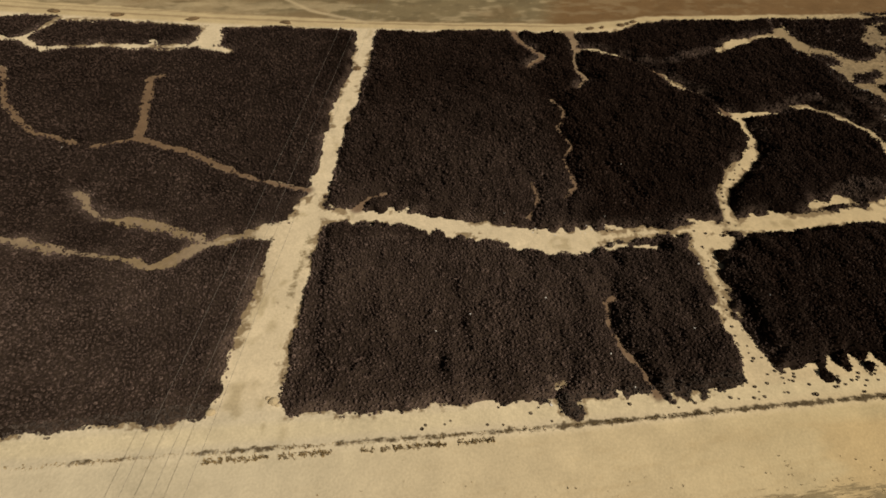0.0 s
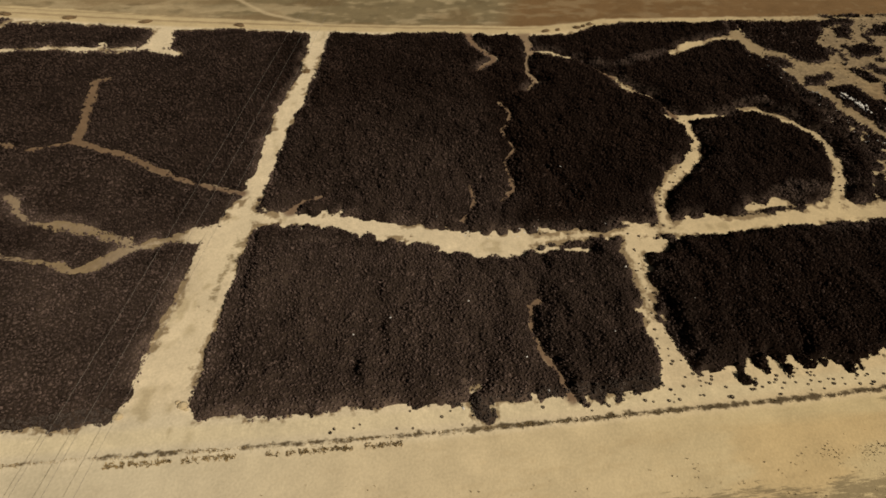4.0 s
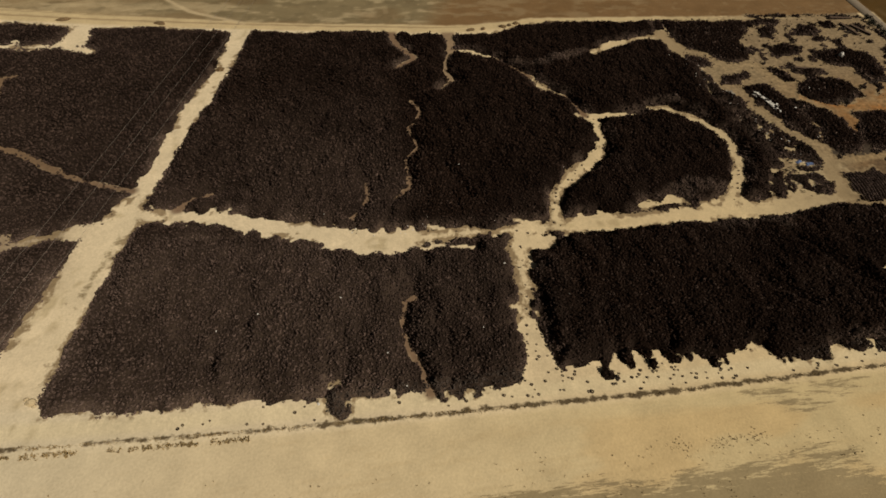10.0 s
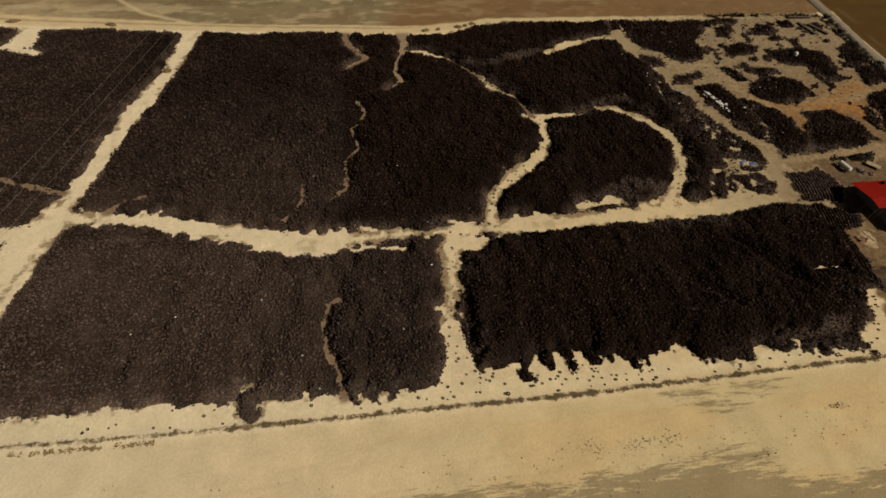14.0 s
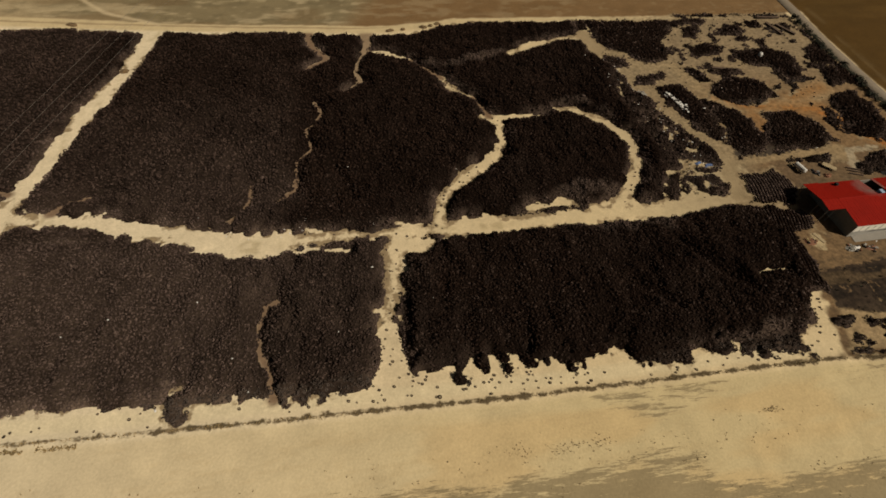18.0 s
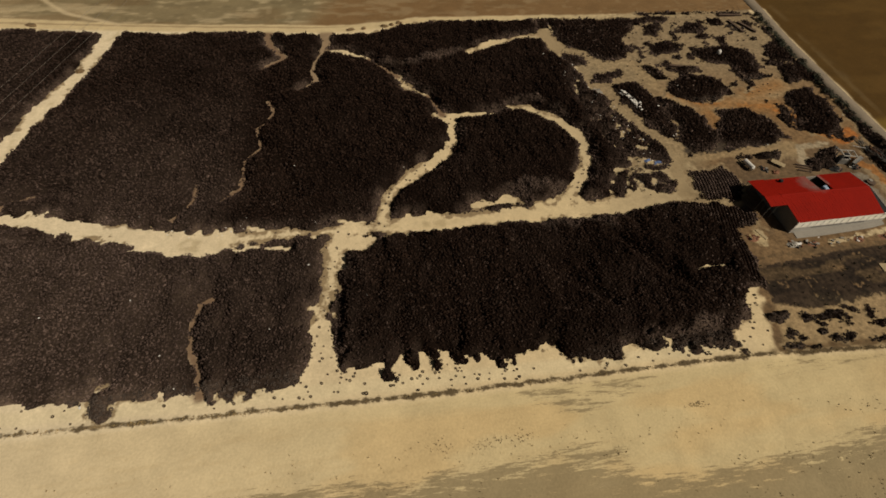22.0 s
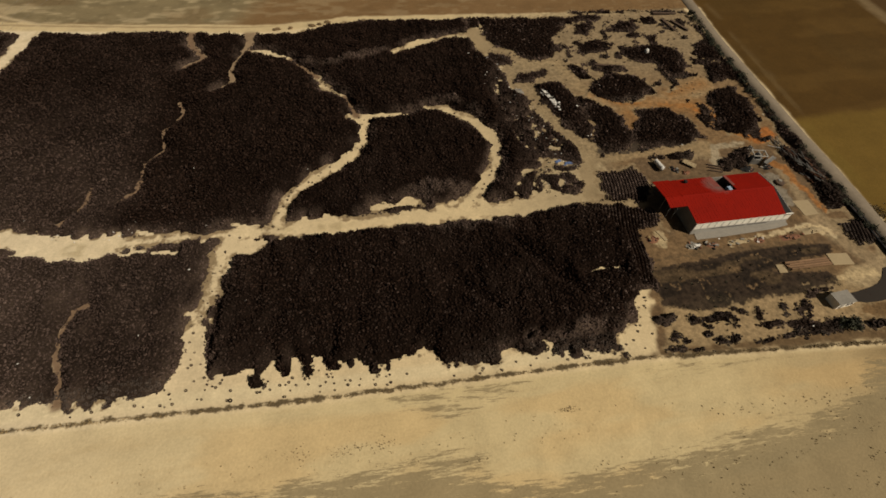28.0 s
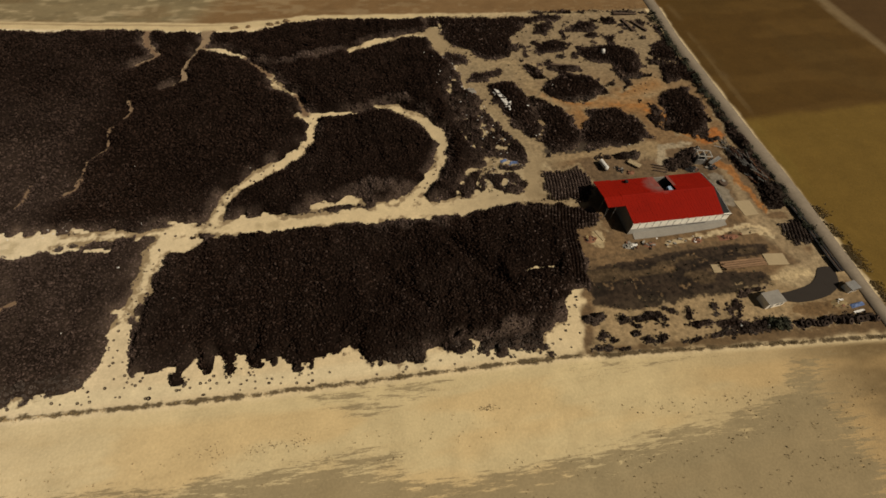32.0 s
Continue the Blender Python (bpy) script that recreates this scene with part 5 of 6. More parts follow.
paving([(165.0, 17.5), (166.6, 17.6), (168.2, 17.8), (170, 18.1), (171.5, 18.5), (172.6, 19.1), (173.5, 19.8), (174.3, 20.7), (175.0, 21.4), (176.5, 21.5), (177.7, 21.2), (177.8, 20.2), (177.4, 19.0), (176.8, 17.8), (175.8, 16.8), (173.6, 15.8), (171.6, 15.4), (169.6, 15.2), (166.8, 15.3), (164.6, 15.9)], 0.16, M_ASPHALT, "curved patch of dark asphalt beside the cabin")
paving([(168.6, 35.2), (171.6, 35.2), (171.8, 39), (168.4, 39.3)], 0.13, M_SLAB, "pale tan concrete pad beside the warehouse")


# ---- yard: smaller buildings and stores ----
def cabin(x, y, sx, sy, h, rz, label, wall, roof):
    ob = thing("cabin", x, y, label, "cabin", rz=rz)
    part("body", box_bm(0, 0, h / 2 - 0.15, sx, sy, h + 0.2, bevel=0.04), wall, ob)
    part("roof", box_bm(0, 0, h + 0.06, sx + 0.35, sy + 0.35, 0.14, bevel=0.03), roof, ob)
    part("door", box_bm(-sx * 0.25, -sy / 2 - 0.02, h * 0.4, 0.95, 0.08, 2.0), M_STEEL, ob)
    for k in (0.1, 0.34):
        w = part("window", box_bm(sx * k, -sy / 2 - 0.02, h * 0.6, 0.9, 0.08, 0.8), M_DARK, ob)
        part("sill", box_bm(sx * k, -sy / 2 - 0.06, h * 0.6 - 0.45, 1.0, 0.14, 0.06), M_STEEL, w)
    return ob


cabin(161.7, 16.3, 3.4 * S, 2.3 * S, 2.8, 4, "small site cabin with a pale flat roof beside a tyre wall", M_PANEL, M_WALL)
cabin(177.7, 16.4, 2.0 * S, 1.5 * S, 2.2, 8, "small dark lean-to shed with a white front beside the road", M_PANEL, M_STEEL)


def slab(x, y, sx, sy, rz, label, mat=None, name="concrete_slab"):
    ob = thing(name, x, y, label, "slab", rz=rz)
    part("sheet", box_bm(0, 0, 0.02, sx, sy, 0.3, bevel=0.05), mat or M_SLAB, ob)
    return ob


slab(168.4, 24.5, 4.2 * S, 2.6 * S, -6, "pale tan concrete slab at the end of a timber stack")
slab(156.1, 24.3, 1.6 * S, 1.8 * S, -6, "small pale concrete slab before a timber stack")
slab(176.4, 12.0, 2.2 * S, 0.4 * S, 5, "long white concrete kerb block beside a blue tarpaulin", M_WHITE)
slab(137.5, 35.0, 0.7 * S, 2.6 * S, 18, "low pale heap of sand slabs")

stack = thing("timber_stack", 161.7, 24.5, "long rows of brown sawn timber laid on the ground", "timber", rz=-0.5)
for k in range(6):
    part("runner", box_bm((k - 2.5) * 2.9, 0, 0.0, 0.25, 3.4, 0.3), M_WOOD, stack)
for k in range(7):
    push = random.uniform(-1.3, 1.3)
    for j in range(3):
        part("beam", box_bm((j - 1) * 5.6 + push, (k - 3) * 0.47, 0.3 + 0.24 * (k % 2), 5.6, 0.3 if k % 2 else 0.38, 0.34, rz=random.uniform(-1, 1)), M_WOOD, stack)


def tarp(x, y, sx, sy, rz, label, mat):
    """A crumpled sheet over a low heap."""
    ob = thing("tarpaulin", x, y, label, "tarpaulin", "loose tarpaulins", rz, S * max(0.0, float(sample(PH, np.array([x]), np.array([y]))[0])))
    bm = bmesh.new()
    bmesh.ops.create_grid(bm, x_segments=12, y_segments=8, size=0.5)
    for v in bm.verts:
        r = max(abs(v.co.x), abs(v.co.y)) * 2
        v.co = Vector((v.co.x * sx, v.co.y * sy, (1 - r ** 3) * 0.6 + 0.25 * noise.noise((v.co.x * 7 + x, v.co.y * 5, y))))
    bmesh.ops.solidify(bm, geom=bm.faces[:], thickness=0.04)
    part("cloth", bm, mat, ob)
    return ob


for x, y, sx, sy, rz in ((124.2, 57.9, 3.2, 1.3, 18), (126.3, 57.0, 3.6, 1.2, -8), (125.2, 56.4, 2.6, 0.9, 12), (177.0, 13.2, 5.5, 1.6, 5)):
    tarp(x, y, sx, sy, rz, "crumpled blue tarpaulin over scrap on the ground", M_BLUE)


def white_bag(x, y, size, seed):
    """A torn bag or scrap of plastic."""
    r = random.Random(seed)
    ob = thing("plastic_scrap", x, y, "crumpled white plastic scrap on the tyres", "scrap", "white plastic scraps", r.uniform(0, 360), max(0.0, float(sample(PH, np.array([x]), np.array([y]))[0])) * S - 0.1)
    bm = bmesh.new()
    bmesh.ops.create_icosphere(bm, subdivisions=1, radius=size, matrix=Matrix.Diagonal((r.uniform(0.8, 1.6), r.uniform(0.6, 1.0), r.uniform(0.35, 0.6), 1)))
    for v in bm.verts:
        v.co *= r.uniform(0.7, 1.25)
    bmesh.ops.translate(bm, verts=bm.verts, vec=(0, 0, size * 0.45))
    part("sheet", bm, M_WHITE, ob)


place = random.Random(5)
for k in range(40):
    s = k / 39
    white_bag(128.1 + 1.9 * s + place.gauss(0, 0.3), 82.3 - 7.0 * s + place.gauss(0, 0.5), place.uniform(0.3, 0.85), k)
for k, (x, y) in enumerate(((121, 84.7), (121.6, 83.6), (122.2, 84.9), (121.3, 71.2), (134.5, 75.1), (133.6, 64.7), (134.6, 65.2), (135.2, 80.4), (143, 82), (154, 58.9), (24.5, 35), (6.4, 31.2), (12, 33.5), (31, 24.3), (46, 27), (61.5, 31), (20.8, 18.9), (33.2, 19.5), (-41, 96), (-58, 78), (71, 62), (49, 64), (52, 38), (145, 81.2), (178.6, 66), (154, 12.6), (158.8, 12.0), (148.2, 32.6))):
    white_bag(x, y, place.uniform(0.2, 0.4), 100 + k)


for k in range(24):
    x = place.choice((24, 29, 37, 41, 46, 52)) + place.gauss(0, 1.3)
    white_bag(x, float(np.interp(x, [19.3, 27.0, 32.8, 38.3, 46.3, 53.9], [52.5, 50.1, 48.9, 48.9, 49.0, 48.4])) + place.gauss(0.3, 0.6), place.choice((0.1, 0.12, 0.16, 0.3)), 200 + k)

for k in range(90):
    y = place.uniform(50, 100)
    white_bag(float(np.interp(y, [50, 57, 66, 85, 100], [121, 124, 123, 118, 118])) + place.gauss(0, 2.6), y, place.choice((0.12, 0.16, 0.22, 0.3, 0.4)), 300 + k)


def boulder(x, y, size, label):
    r = random.Random(int(x * 10))
    ob = thing("chalk_boulder", x, y, label, "boulder", "pale boulders", up=-0.2)
    bm = bmesh.new()
    bmesh.ops.create_icosphere(bm, subdivisions=2, radius=size, matrix=Matrix.Diagonal((1.2, 0.9, 0.7, 1)))
    for v in bm.verts:
        v.co *= 1 + 0.35 * noise.noise(v.co * 1.3 + Vector((x, y, 0)))
    bmesh.ops.translate(bm, verts=bm.verts, vec=(0, 0, size * 0.4))
    part("stone", bm, M_SAND, ob)


for x, y, s in ((-24.2, 23.7, 1.0), (-16.4, 24.1, 1.1), (-17.2, 24.7, 0.6), (-15.9, 23.6, 0.5)):
    boulder(x, y, s, "pale chalky boulder at the corner of the sandy lane")

tank = thing("water_tank", 161.2, 94.5, "round white plastic tank standing among tyres", "tank", up=S * float(sample(PH, np.array([161.2]), np.array([94.5]))[0]) + 0.2)
bm = tube_bm((0, 0, 0), (0, 0, 0.8), 1.05, 20)
for k in range(6):
    a0, a1 = k * math.pi / 12, (k + 1) * math.pi / 12
    tube_bm((0, 0, 0.8 + 0.9 * math.sin(a0)), (0, 0, 0.8 + 0.9 * math.sin(a1)), 1.05 * math.cos(a0), 20, max(0.02, 1.05 * math.cos(a1)), bm)
part("shell", bm, M_WHITE, tank)
part("lid", tube_bm((0, 0, 1.66), (0, 0, 1.78), 0.3, 12), M_WHITE, tank)


def beam(x0, y0, x1, y1, w, h, mat, label, name="girder", up=0.0):
    """A long I-shaped girder between two plan points."""
    a, b = at(x0, y0, up), at(x1, y1, up)
    ob = new(name)
    ob.matrix_world = pose(*((a + b) / 2), 0, 0, math.degrees(math.atan2(b.y - a.y, b.x - a.x)))
    tagged(ob, label, "girder", "stored girders")
    n = (b - a).length
    part("bottom_flange", box_bm(0, 0, 0.06, n, w, 0.14), mat, ob)
    part("web", box_bm(0, 0, h / 2, n, w * 0.4, h - 0.1), mat, ob)
    part("top_flange", box_bm(0, 0, h, n, w, 0.12), mat, ob)


for row in ((173.7, 111.2, 174.7, 104.6), (172.4, 114.3, 179.5, 113.5), (145.5, 91.6, 153.2, 89.7), (162.6, 88.2, 163.0, 83.8), (176.0, 110, 178.5, 104)):
    beam(*row, 1.5, 0.9, M_GIRDER, "long rusty dark girder lying in the yard")
for row in ((156.2, 52, 159.5, 50.6), (156, 51.2, 159.2, 49.9), (155.7, 50.3, 158.4, 49.2)):
    beam(*row, 0.5, 0.4, M_GIRDER, "dark girder lying behind the warehouse")
# dark barrier beside the road
for k, (x0, y0, x1, y1) in enumerate(((179.4, 36.5, 179.1, 32.0), (179.1, 31.9, 178.8, 27.3), (178.8, 27.2, 178.5, 23.6), (178.5, 23.5, 178.4, 19.8))):
    a, b = at(x0, y0), at(x1, y1)
    bar = new("barrier")
    bar.matrix_world = pose(*((a + b) / 2), 0, 0, math.degrees(math.atan2(b.y - a.y, b.x - a.x)))
    tagged(bar, "low black barrier along the road", "barrier", "roadside barriers")
    n = (b - a).length
    for off in (-0.75, 0.75):
        part("rail", box_bm(0, off, 0.85, n, 0.8, 0.5, bevel=0.06), M_DARK, bar)
    part("spine", box_bm(0, 0, 0.7, n, 0.5, 0.3), M_GIRDER, bar)
    for j in range(4):
        part("post", box_bm((j - 1.5) * n / 3.4, 0, 0.3, 0.2, 1.2, 0.9), M_DARK, bar)

# pipes and poles thrown along the east side
place = random.Random(9)
for k in range(46):
    t = place.random()
    x, y = 175.2 + 1.9 * t + place.gauss(0, 0.7), 57 - 14.5 * t + place.gauss(0, 0.6)
    n, r = place.uniform(2.5, 7.0), place.uniform(0.09, 0.2)
    ob = thing("steel_pipe", x, y, "weathered grey pipe thrown among scrap", "pipe", "scattered pipes", math.degrees(place.gauss(-1.4, 0.3)), place.uniform(0.1, 0.7) + r + S * max(0.0, float(sample(PH, np.array([x]), np.array([y]))[0])))
    bm = tube_bm((-n / 2, 0, 0), (n / 2, 0, place.uniform(-0.3, 0.3)), r, 6)
    part("tube", bm, place.choice((M_STEEL, M_STEEL, M_RUST, M_WALL)), ob)

# machine with a pale frame and a conveyor
mill = thing("shredder", 167.0, 51.2, "tyre shredder with a pale steel frame and conveyor", "machine", rz=-12)
part("housing", box_bm(0, 0, 1.4, 4.5, 3.0, 3.2, bevel=0.15), M_STEEL, mill)
part("hopper", tube_bm((0, 0, 2.9), (0, 0, 4.4), 1.1, 4, 2.0), M_DARK, mill)
for x in (-3.0, 3.0):
    for y in (-2.0, 2.0):
        part("leg", box_bm(x, y, 2.5, 0.3, 0.3, 5.8), M_STEEL, mill)
for y in (-2.0, 2.0):
    part("rail", box_bm(0, y, 5.3, 6.6, 0.35, 0.3), M_BLOCK, mill)
for x in (-3.0, 0.0, 3.0):
    part("rung", box_bm(x, 0, 5.3, 0.35, 4.0, 0.3), M_BLOCK, mill)
conv = part("conveyor", box_bm(6.4, -0.5, 2.0, 8.0, 1.5, 0.4, rz=38), M_STEEL, mill)
for s in (-1, 1):
    part("side_rail", box_bm(6.4 - s * 0.5, -0.5 + s * 0.65, 2.3, 8.0, 0.14, 0.4, rz=38), M_WALL, conv)
    part("support", box_bm(6.4 + s * 2.0, -0.5 + s * 1.6, 0.8, 0.25, 1.2, 2.4, rz=38), M_STEEL, mill)

mill.matrix_world = mill.matrix_world @ Matrix.Scale(0.9, 4)
# tank trailer
truck = thing("tank_trailer", 145.1, 52.8, "small white tank trailer parked beside the tyre rows", "trailer", rz=100)
bm = tube_bm((-2.4, 0, 1.7), (2.4, 0, 1.7), 0.95, 14)
part("tank", bm, M_WHITE, truck)
for s in (-1, 1):
    part("end_cap", tube_bm((2.4 * s, 0, 1.7), (2.75 * s, 0, 1.7), 0.95, 14, 0.45), M_WHITE, truck)
part("chassis", box_bm(0.3, 0, 0.7, 5.8, 1.0, 0.25), M_DARK, truck)
for x in (-1.4, 1.4):
    for s in (-1, 1):
        wheel = part("wheel", tube_bm((x, 0.75 * s, 0.42), (x, 1.05 * s, 0.42), 0.5, 12), M_TYRE, truck)
        part("rim", tube_bm((x, 1.04 * s, 0.42), (x, 1.09 * s, 0.42), 0.27, 10), M_STEEL, wheel)
part("drawbar", box_bm(3.9, 0, 0.65, 2.0, 0.16, 0.16), M_DARK, truck)

flat = thing("flatbed_trailer", 152.2, 52.5, "pale flatbed trailer with bare boards behind the warehouse", "trailer", rz=-48)
for k in range(6):
    part("board", box_bm(0, (k - 2.5) * 0.42, 1.05, 5.4, 0.38, 0.08), M_SLAB, flat)
part("chassis", box_bm(0, 0, 0.8, 5.0, 1.0, 0.3), M_DARK, flat)
for s in (-1, 1):
    wheel = part("wheel", tube_bm((0.6, 0.8 * s, 0.42), (0.6, 1.1 * s, 0.42), 0.48, 12), M_TYRE, flat)
    part("rim", tube_bm((0.6, 1.09 * s, 0.42), (0.6, 1.13 * s, 0.42), 0.26, 10), M_STEEL, wheel)

round_tank = thing("round_basin", 168.8, 44.3, "low brown round basin with a grey cover by the warehouse", "basin")
part("ring", tube_bm((0, 0, -0.2), (0, 0, 0.9), 1.7, 18), M_GIRDER, round_tank)
part("cover", tube_bm((0.3, 0.7, 0.9), (0.3, 0.7, 1.1), 0.75, 12), M_WALL, round_tank)


def rubble(x, y, sx, sy, n, seed, mats, label):
    """A low heap of broken pieces, each a part of the heap."""
    r = random.Random(seed)
    ob = thing("rubble_heap", x, y, label, "rubble", "rubble heaps")
    bm = bmesh.new()
    bmesh.ops.create_grid(bm, x_segments=14, y_segments=9, size=0.5)
    for v in bm.verts:
        d = math.hypot(v.co.x, v.co.y) * 2
        v.co = Vector((v.co.x * sx, v.co.y * sy, max(0, 1 - d) * 1.0 + 0.3 * max(0, 1 - d) * noise.noise((v.co.x * 6 + x, v.co.y * 6, 0)) - 0.12))
    part("earth", bm, mats[0], ob)
    for k in range(n):
        s = r.uniform(0.25, 0.8)
        px, py = r.gauss(0, 0.22) * sx, r.gauss(0, 0.22) * sy
        part("fragment", box_bm(px, py, 0.35, s * r.uniform(0.8, 2.2), s, s * 0.6, rz=r.uniform(0, 180), tilt=r.uniform(-25, 25)), r.choice(mats), ob)


rubble(142.4, 31.8, 6, 3.2, 16, 1, (M_WALL, M_RUST, M_WHITE, M_DARK), "mixed heap of broken boards and rusty scrap by the wall")
rubble(146.3, 31.4, 6, 2.6, 12, 2, (M_RUST, M_DARK, M_WALL), "dark heap of scrap on the apron edge")
rubble(151.5, 31.3, 9, 2.2, 14, 3, (M_SLAB, M_SLAB, M_WALL), "pale heap of sand and broken blocks before the warehouse")
rubble(155.8, 31.0, 5, 3.2, 14, 4, (M_RUST, M_DARK, M_WHITE), "rusty scrap heap before the warehouse")
rubble(162.6, 30.8, 9, 2.6, 16, 5, (M_RUST, M_RUST, M_DARK), "long brown scrap heap before the warehouse")
rubble(167.8, 31.6, 9, 3.0, 6, 6, (M_SLAB, M_SLAB), "pale sand heap at the end of the apron")
rubble(135.3, 34.4, 5, 4, 14, 7, (M_RUST, M_DARK, M_WEED), "brown heap of brushwood on bare earth")
rubble(150.5, 50.3, 4, 2.5, 10, 8, (M_RUST, M_WHITE, M_RUST), "red and white scrap heap behind the warehouse")
rubble(174.2, 14.0, 7, 3.5, 12, 9, (M_WEED, M_RUST, M_WHITE), "brown scrap and weeds beside the cabin")
rubble(122.0, 83.0, 7, 8, 18, 10, (M_WALL, M_RUST, M_WHITE, M_DARK), "heap of mixed rubble and plastic among tyres")
rubble(126.0, 56.0, 9, 3.0, 14, 11, (M_SLAB, M_WALL, M_RUST), "pale rubble beside blue tarpaulins")
for k, (x, y, sx, sy) in enumerate(((164.5, 49.2, 7, 4), (169.2, 49.2, 5, 3), (168.8, 55.2, 4, 3), (148.5, 51.6, 4, 3))):
    rubble(x, y, sx, sy, 18, 40 + k, (M_DARK, M_RUST, M_STEEL, M_DARK, M_WALL), "dark heap of mixed scrap behind the warehouse")
rubble(119.5, 51.0, 7, 3.5, 10, 12, (M_SLAB, M_SLAB, M_WALL), "pale earth heap beside the sandy lane")


# ---- loose tyres on the sand ----
loose = thing("loose_tyre", 60, 15, "single worn black tyre lying on pale sand", "tyre", "loose tyres")
bm = bmesh.new()
ring = [(0.55, 0.17), (0.51, 0.23), (0.38, 0.25), (0.22, 0.19), (0.22, -0.19), (0.38, -0.25), (0.51, -0.23), (0.55, -0.17)]
rows_v = [[bm.verts.new((r * math.cos(a * math.pi / 7), r * math.sin(a * math.pi / 7), z)) for r, z in ring] for a in range(14)]
for a in range(14):
    for k in range(8):
        bm.faces.new((rows_v[a][k], rows_v[(a + 1) % 14][k], rows_v[(a + 1) % 14][(k + 1) % 8], rows_v[a][(k + 1) % 8]))
part("tread", bm, M_TYRE, loose)
bm = bmesh.new()
prev = None
for a in range(14):
    c, s = math.cos(a * math.pi / 7), math.sin(a * math.pi / 7)
    pair = [bm.verts.new((r * c, r * s, -0.1 + 0.02 * (r < 0.2))) for r in (0.22, 0.17)]
    if prev:
        bm.faces.new((prev[0], pair[0], pair[1], prev[1]))
    prev = pair
part("bead", bm, M_DARK, loose)
bm = bmesh.new()
bmesh.ops.create_circle(bm, cap_ends=True, segments=10, radius=0.3, matrix=pose(0, 0, 0.1))
part("sand_fill", bm, M_SAND, loose, "pale sand in the hole of the tyre")
loose.matrix_world = pose(*at(60, 15.2, 0.2))
place = random.Random(21)
spots = []


def strew(n, pick):
    """Adds n places where bare ground lies open."""
    tries = 0
    while n and tries < 4000:
        tries += 1
        x, y = pick()
        if sample(PF, np.array([x]), np.array([y]))[0] < -0.25:
            spots.append((x, y))
            n -= 1


edge_at = lambda x: float(np.interp(x, [p[0] for p in BANK], [p[1] for p in BANK]))


def on_strip(x0, x1):
    x = place.uniform(x0, x1)
    return x, edge_at(x) + 0.8 + abs(place.gauss(0, 1.5))


def round_tip(x, y):
    return place.gauss(x, 0.8), place.gauss(y, 0.6)


def along(name, spread):
    rows = dict(ROADS)[name]
    k = place.randrange(len(rows) - 1)
    t = place.random()
    a, b = rows[k], rows[k + 1]
    w = a[2] + (b[2] - a[2]) * t
    return a[0] + (b[0] - a[0]) * t + place.gauss(0, spread) * w, a[1] + (b[1] - a[1]) * t + place.gauss(0, spread) * w * 0.6


strew(14, lambda: on_strip(-5, 45))
strew(24, lambda: on_strip(45, 75))
strew(30, lambda: on_strip(70, 121))
for tip_x, tip_y in ((63.9, 16.9), (68.7, 16.4), (71.2, 17.5), (57, 17.6), (74.5, 17.2), (82, 16.3)):
    strew(4, lambda: round_tip(tip_x, tip_y))
strew(24, lambda: along("south lane", 0.34))
strew(26, lambda: along("loop west", 0.3))
strew(12, lambda: along("loop east", 0.32))
strew(14, lambda: along("fork tail", 0.35))
strew(12, lambda: along("east corner", 0.3))
strew(22, lambda: (place.uniform(124, 176), place.uniform(11, 18.5)))
strew(6, lambda: (place.uniform(134, 165), place.uniform(19, 28)))
strew(46, lambda: (place.uniform(134, 172), place.uniform(84, 116)))
strew(14, lambda: (place.uniform(119, 126), place.uniform(96, 108)))
strew(10, lambda: (place.uniform(160, 172), place.uniform(74, 84)))
for k, (x, y) in enumerate(spots):
    big = place.choice((0.45, 0.52, 0.6, 0.72))
    lean = place.choice((0, 0, 0, 0, 12, 25))
    copy_thing(loose, pose(*at(x, y, 0.19 * big + 0.25 * math.sin(radians(lean))), lean, 0, place.uniform(0, 360)) @ Matrix.Scale(big, 4))
# big tractor tyres along the south-east edge, holes painted black for shade
bm = bmesh.new()
bmesh.ops.create_circle(bm, cap_ends=True, segments=10, radius=0.3, matrix=pose(0, 0, -0.05))
dark_fill = bpy.data.meshes.new("mud_fill")
bm.to_mesh(dark_fill)
bm.free()
dark_fill.materials.append(M_DARK)
for k in range(22):
    x = 164.6 + k * 0.64
    big = copy_thing(loose, pose(*at(x, 11.1 - 0.03 * k + place.uniform(-0.4, 0.4), 1.1), place.uniform(20, 60), 0, place.uniform(-60, 60)) @ Matrix.Scale(place.uniform(1.6, 2.2), 4))
    tagged(big, "large worn tractor tyre leaning in a row by the field", group="tractor tyres")
    for piece in big.children:
        if piece.name.startswith("sand_fill"):
            piece.data, piece.name = dark_fill, "mud_fill"
            tagged(piece, "black disc for the shade in the hole of the tyre")


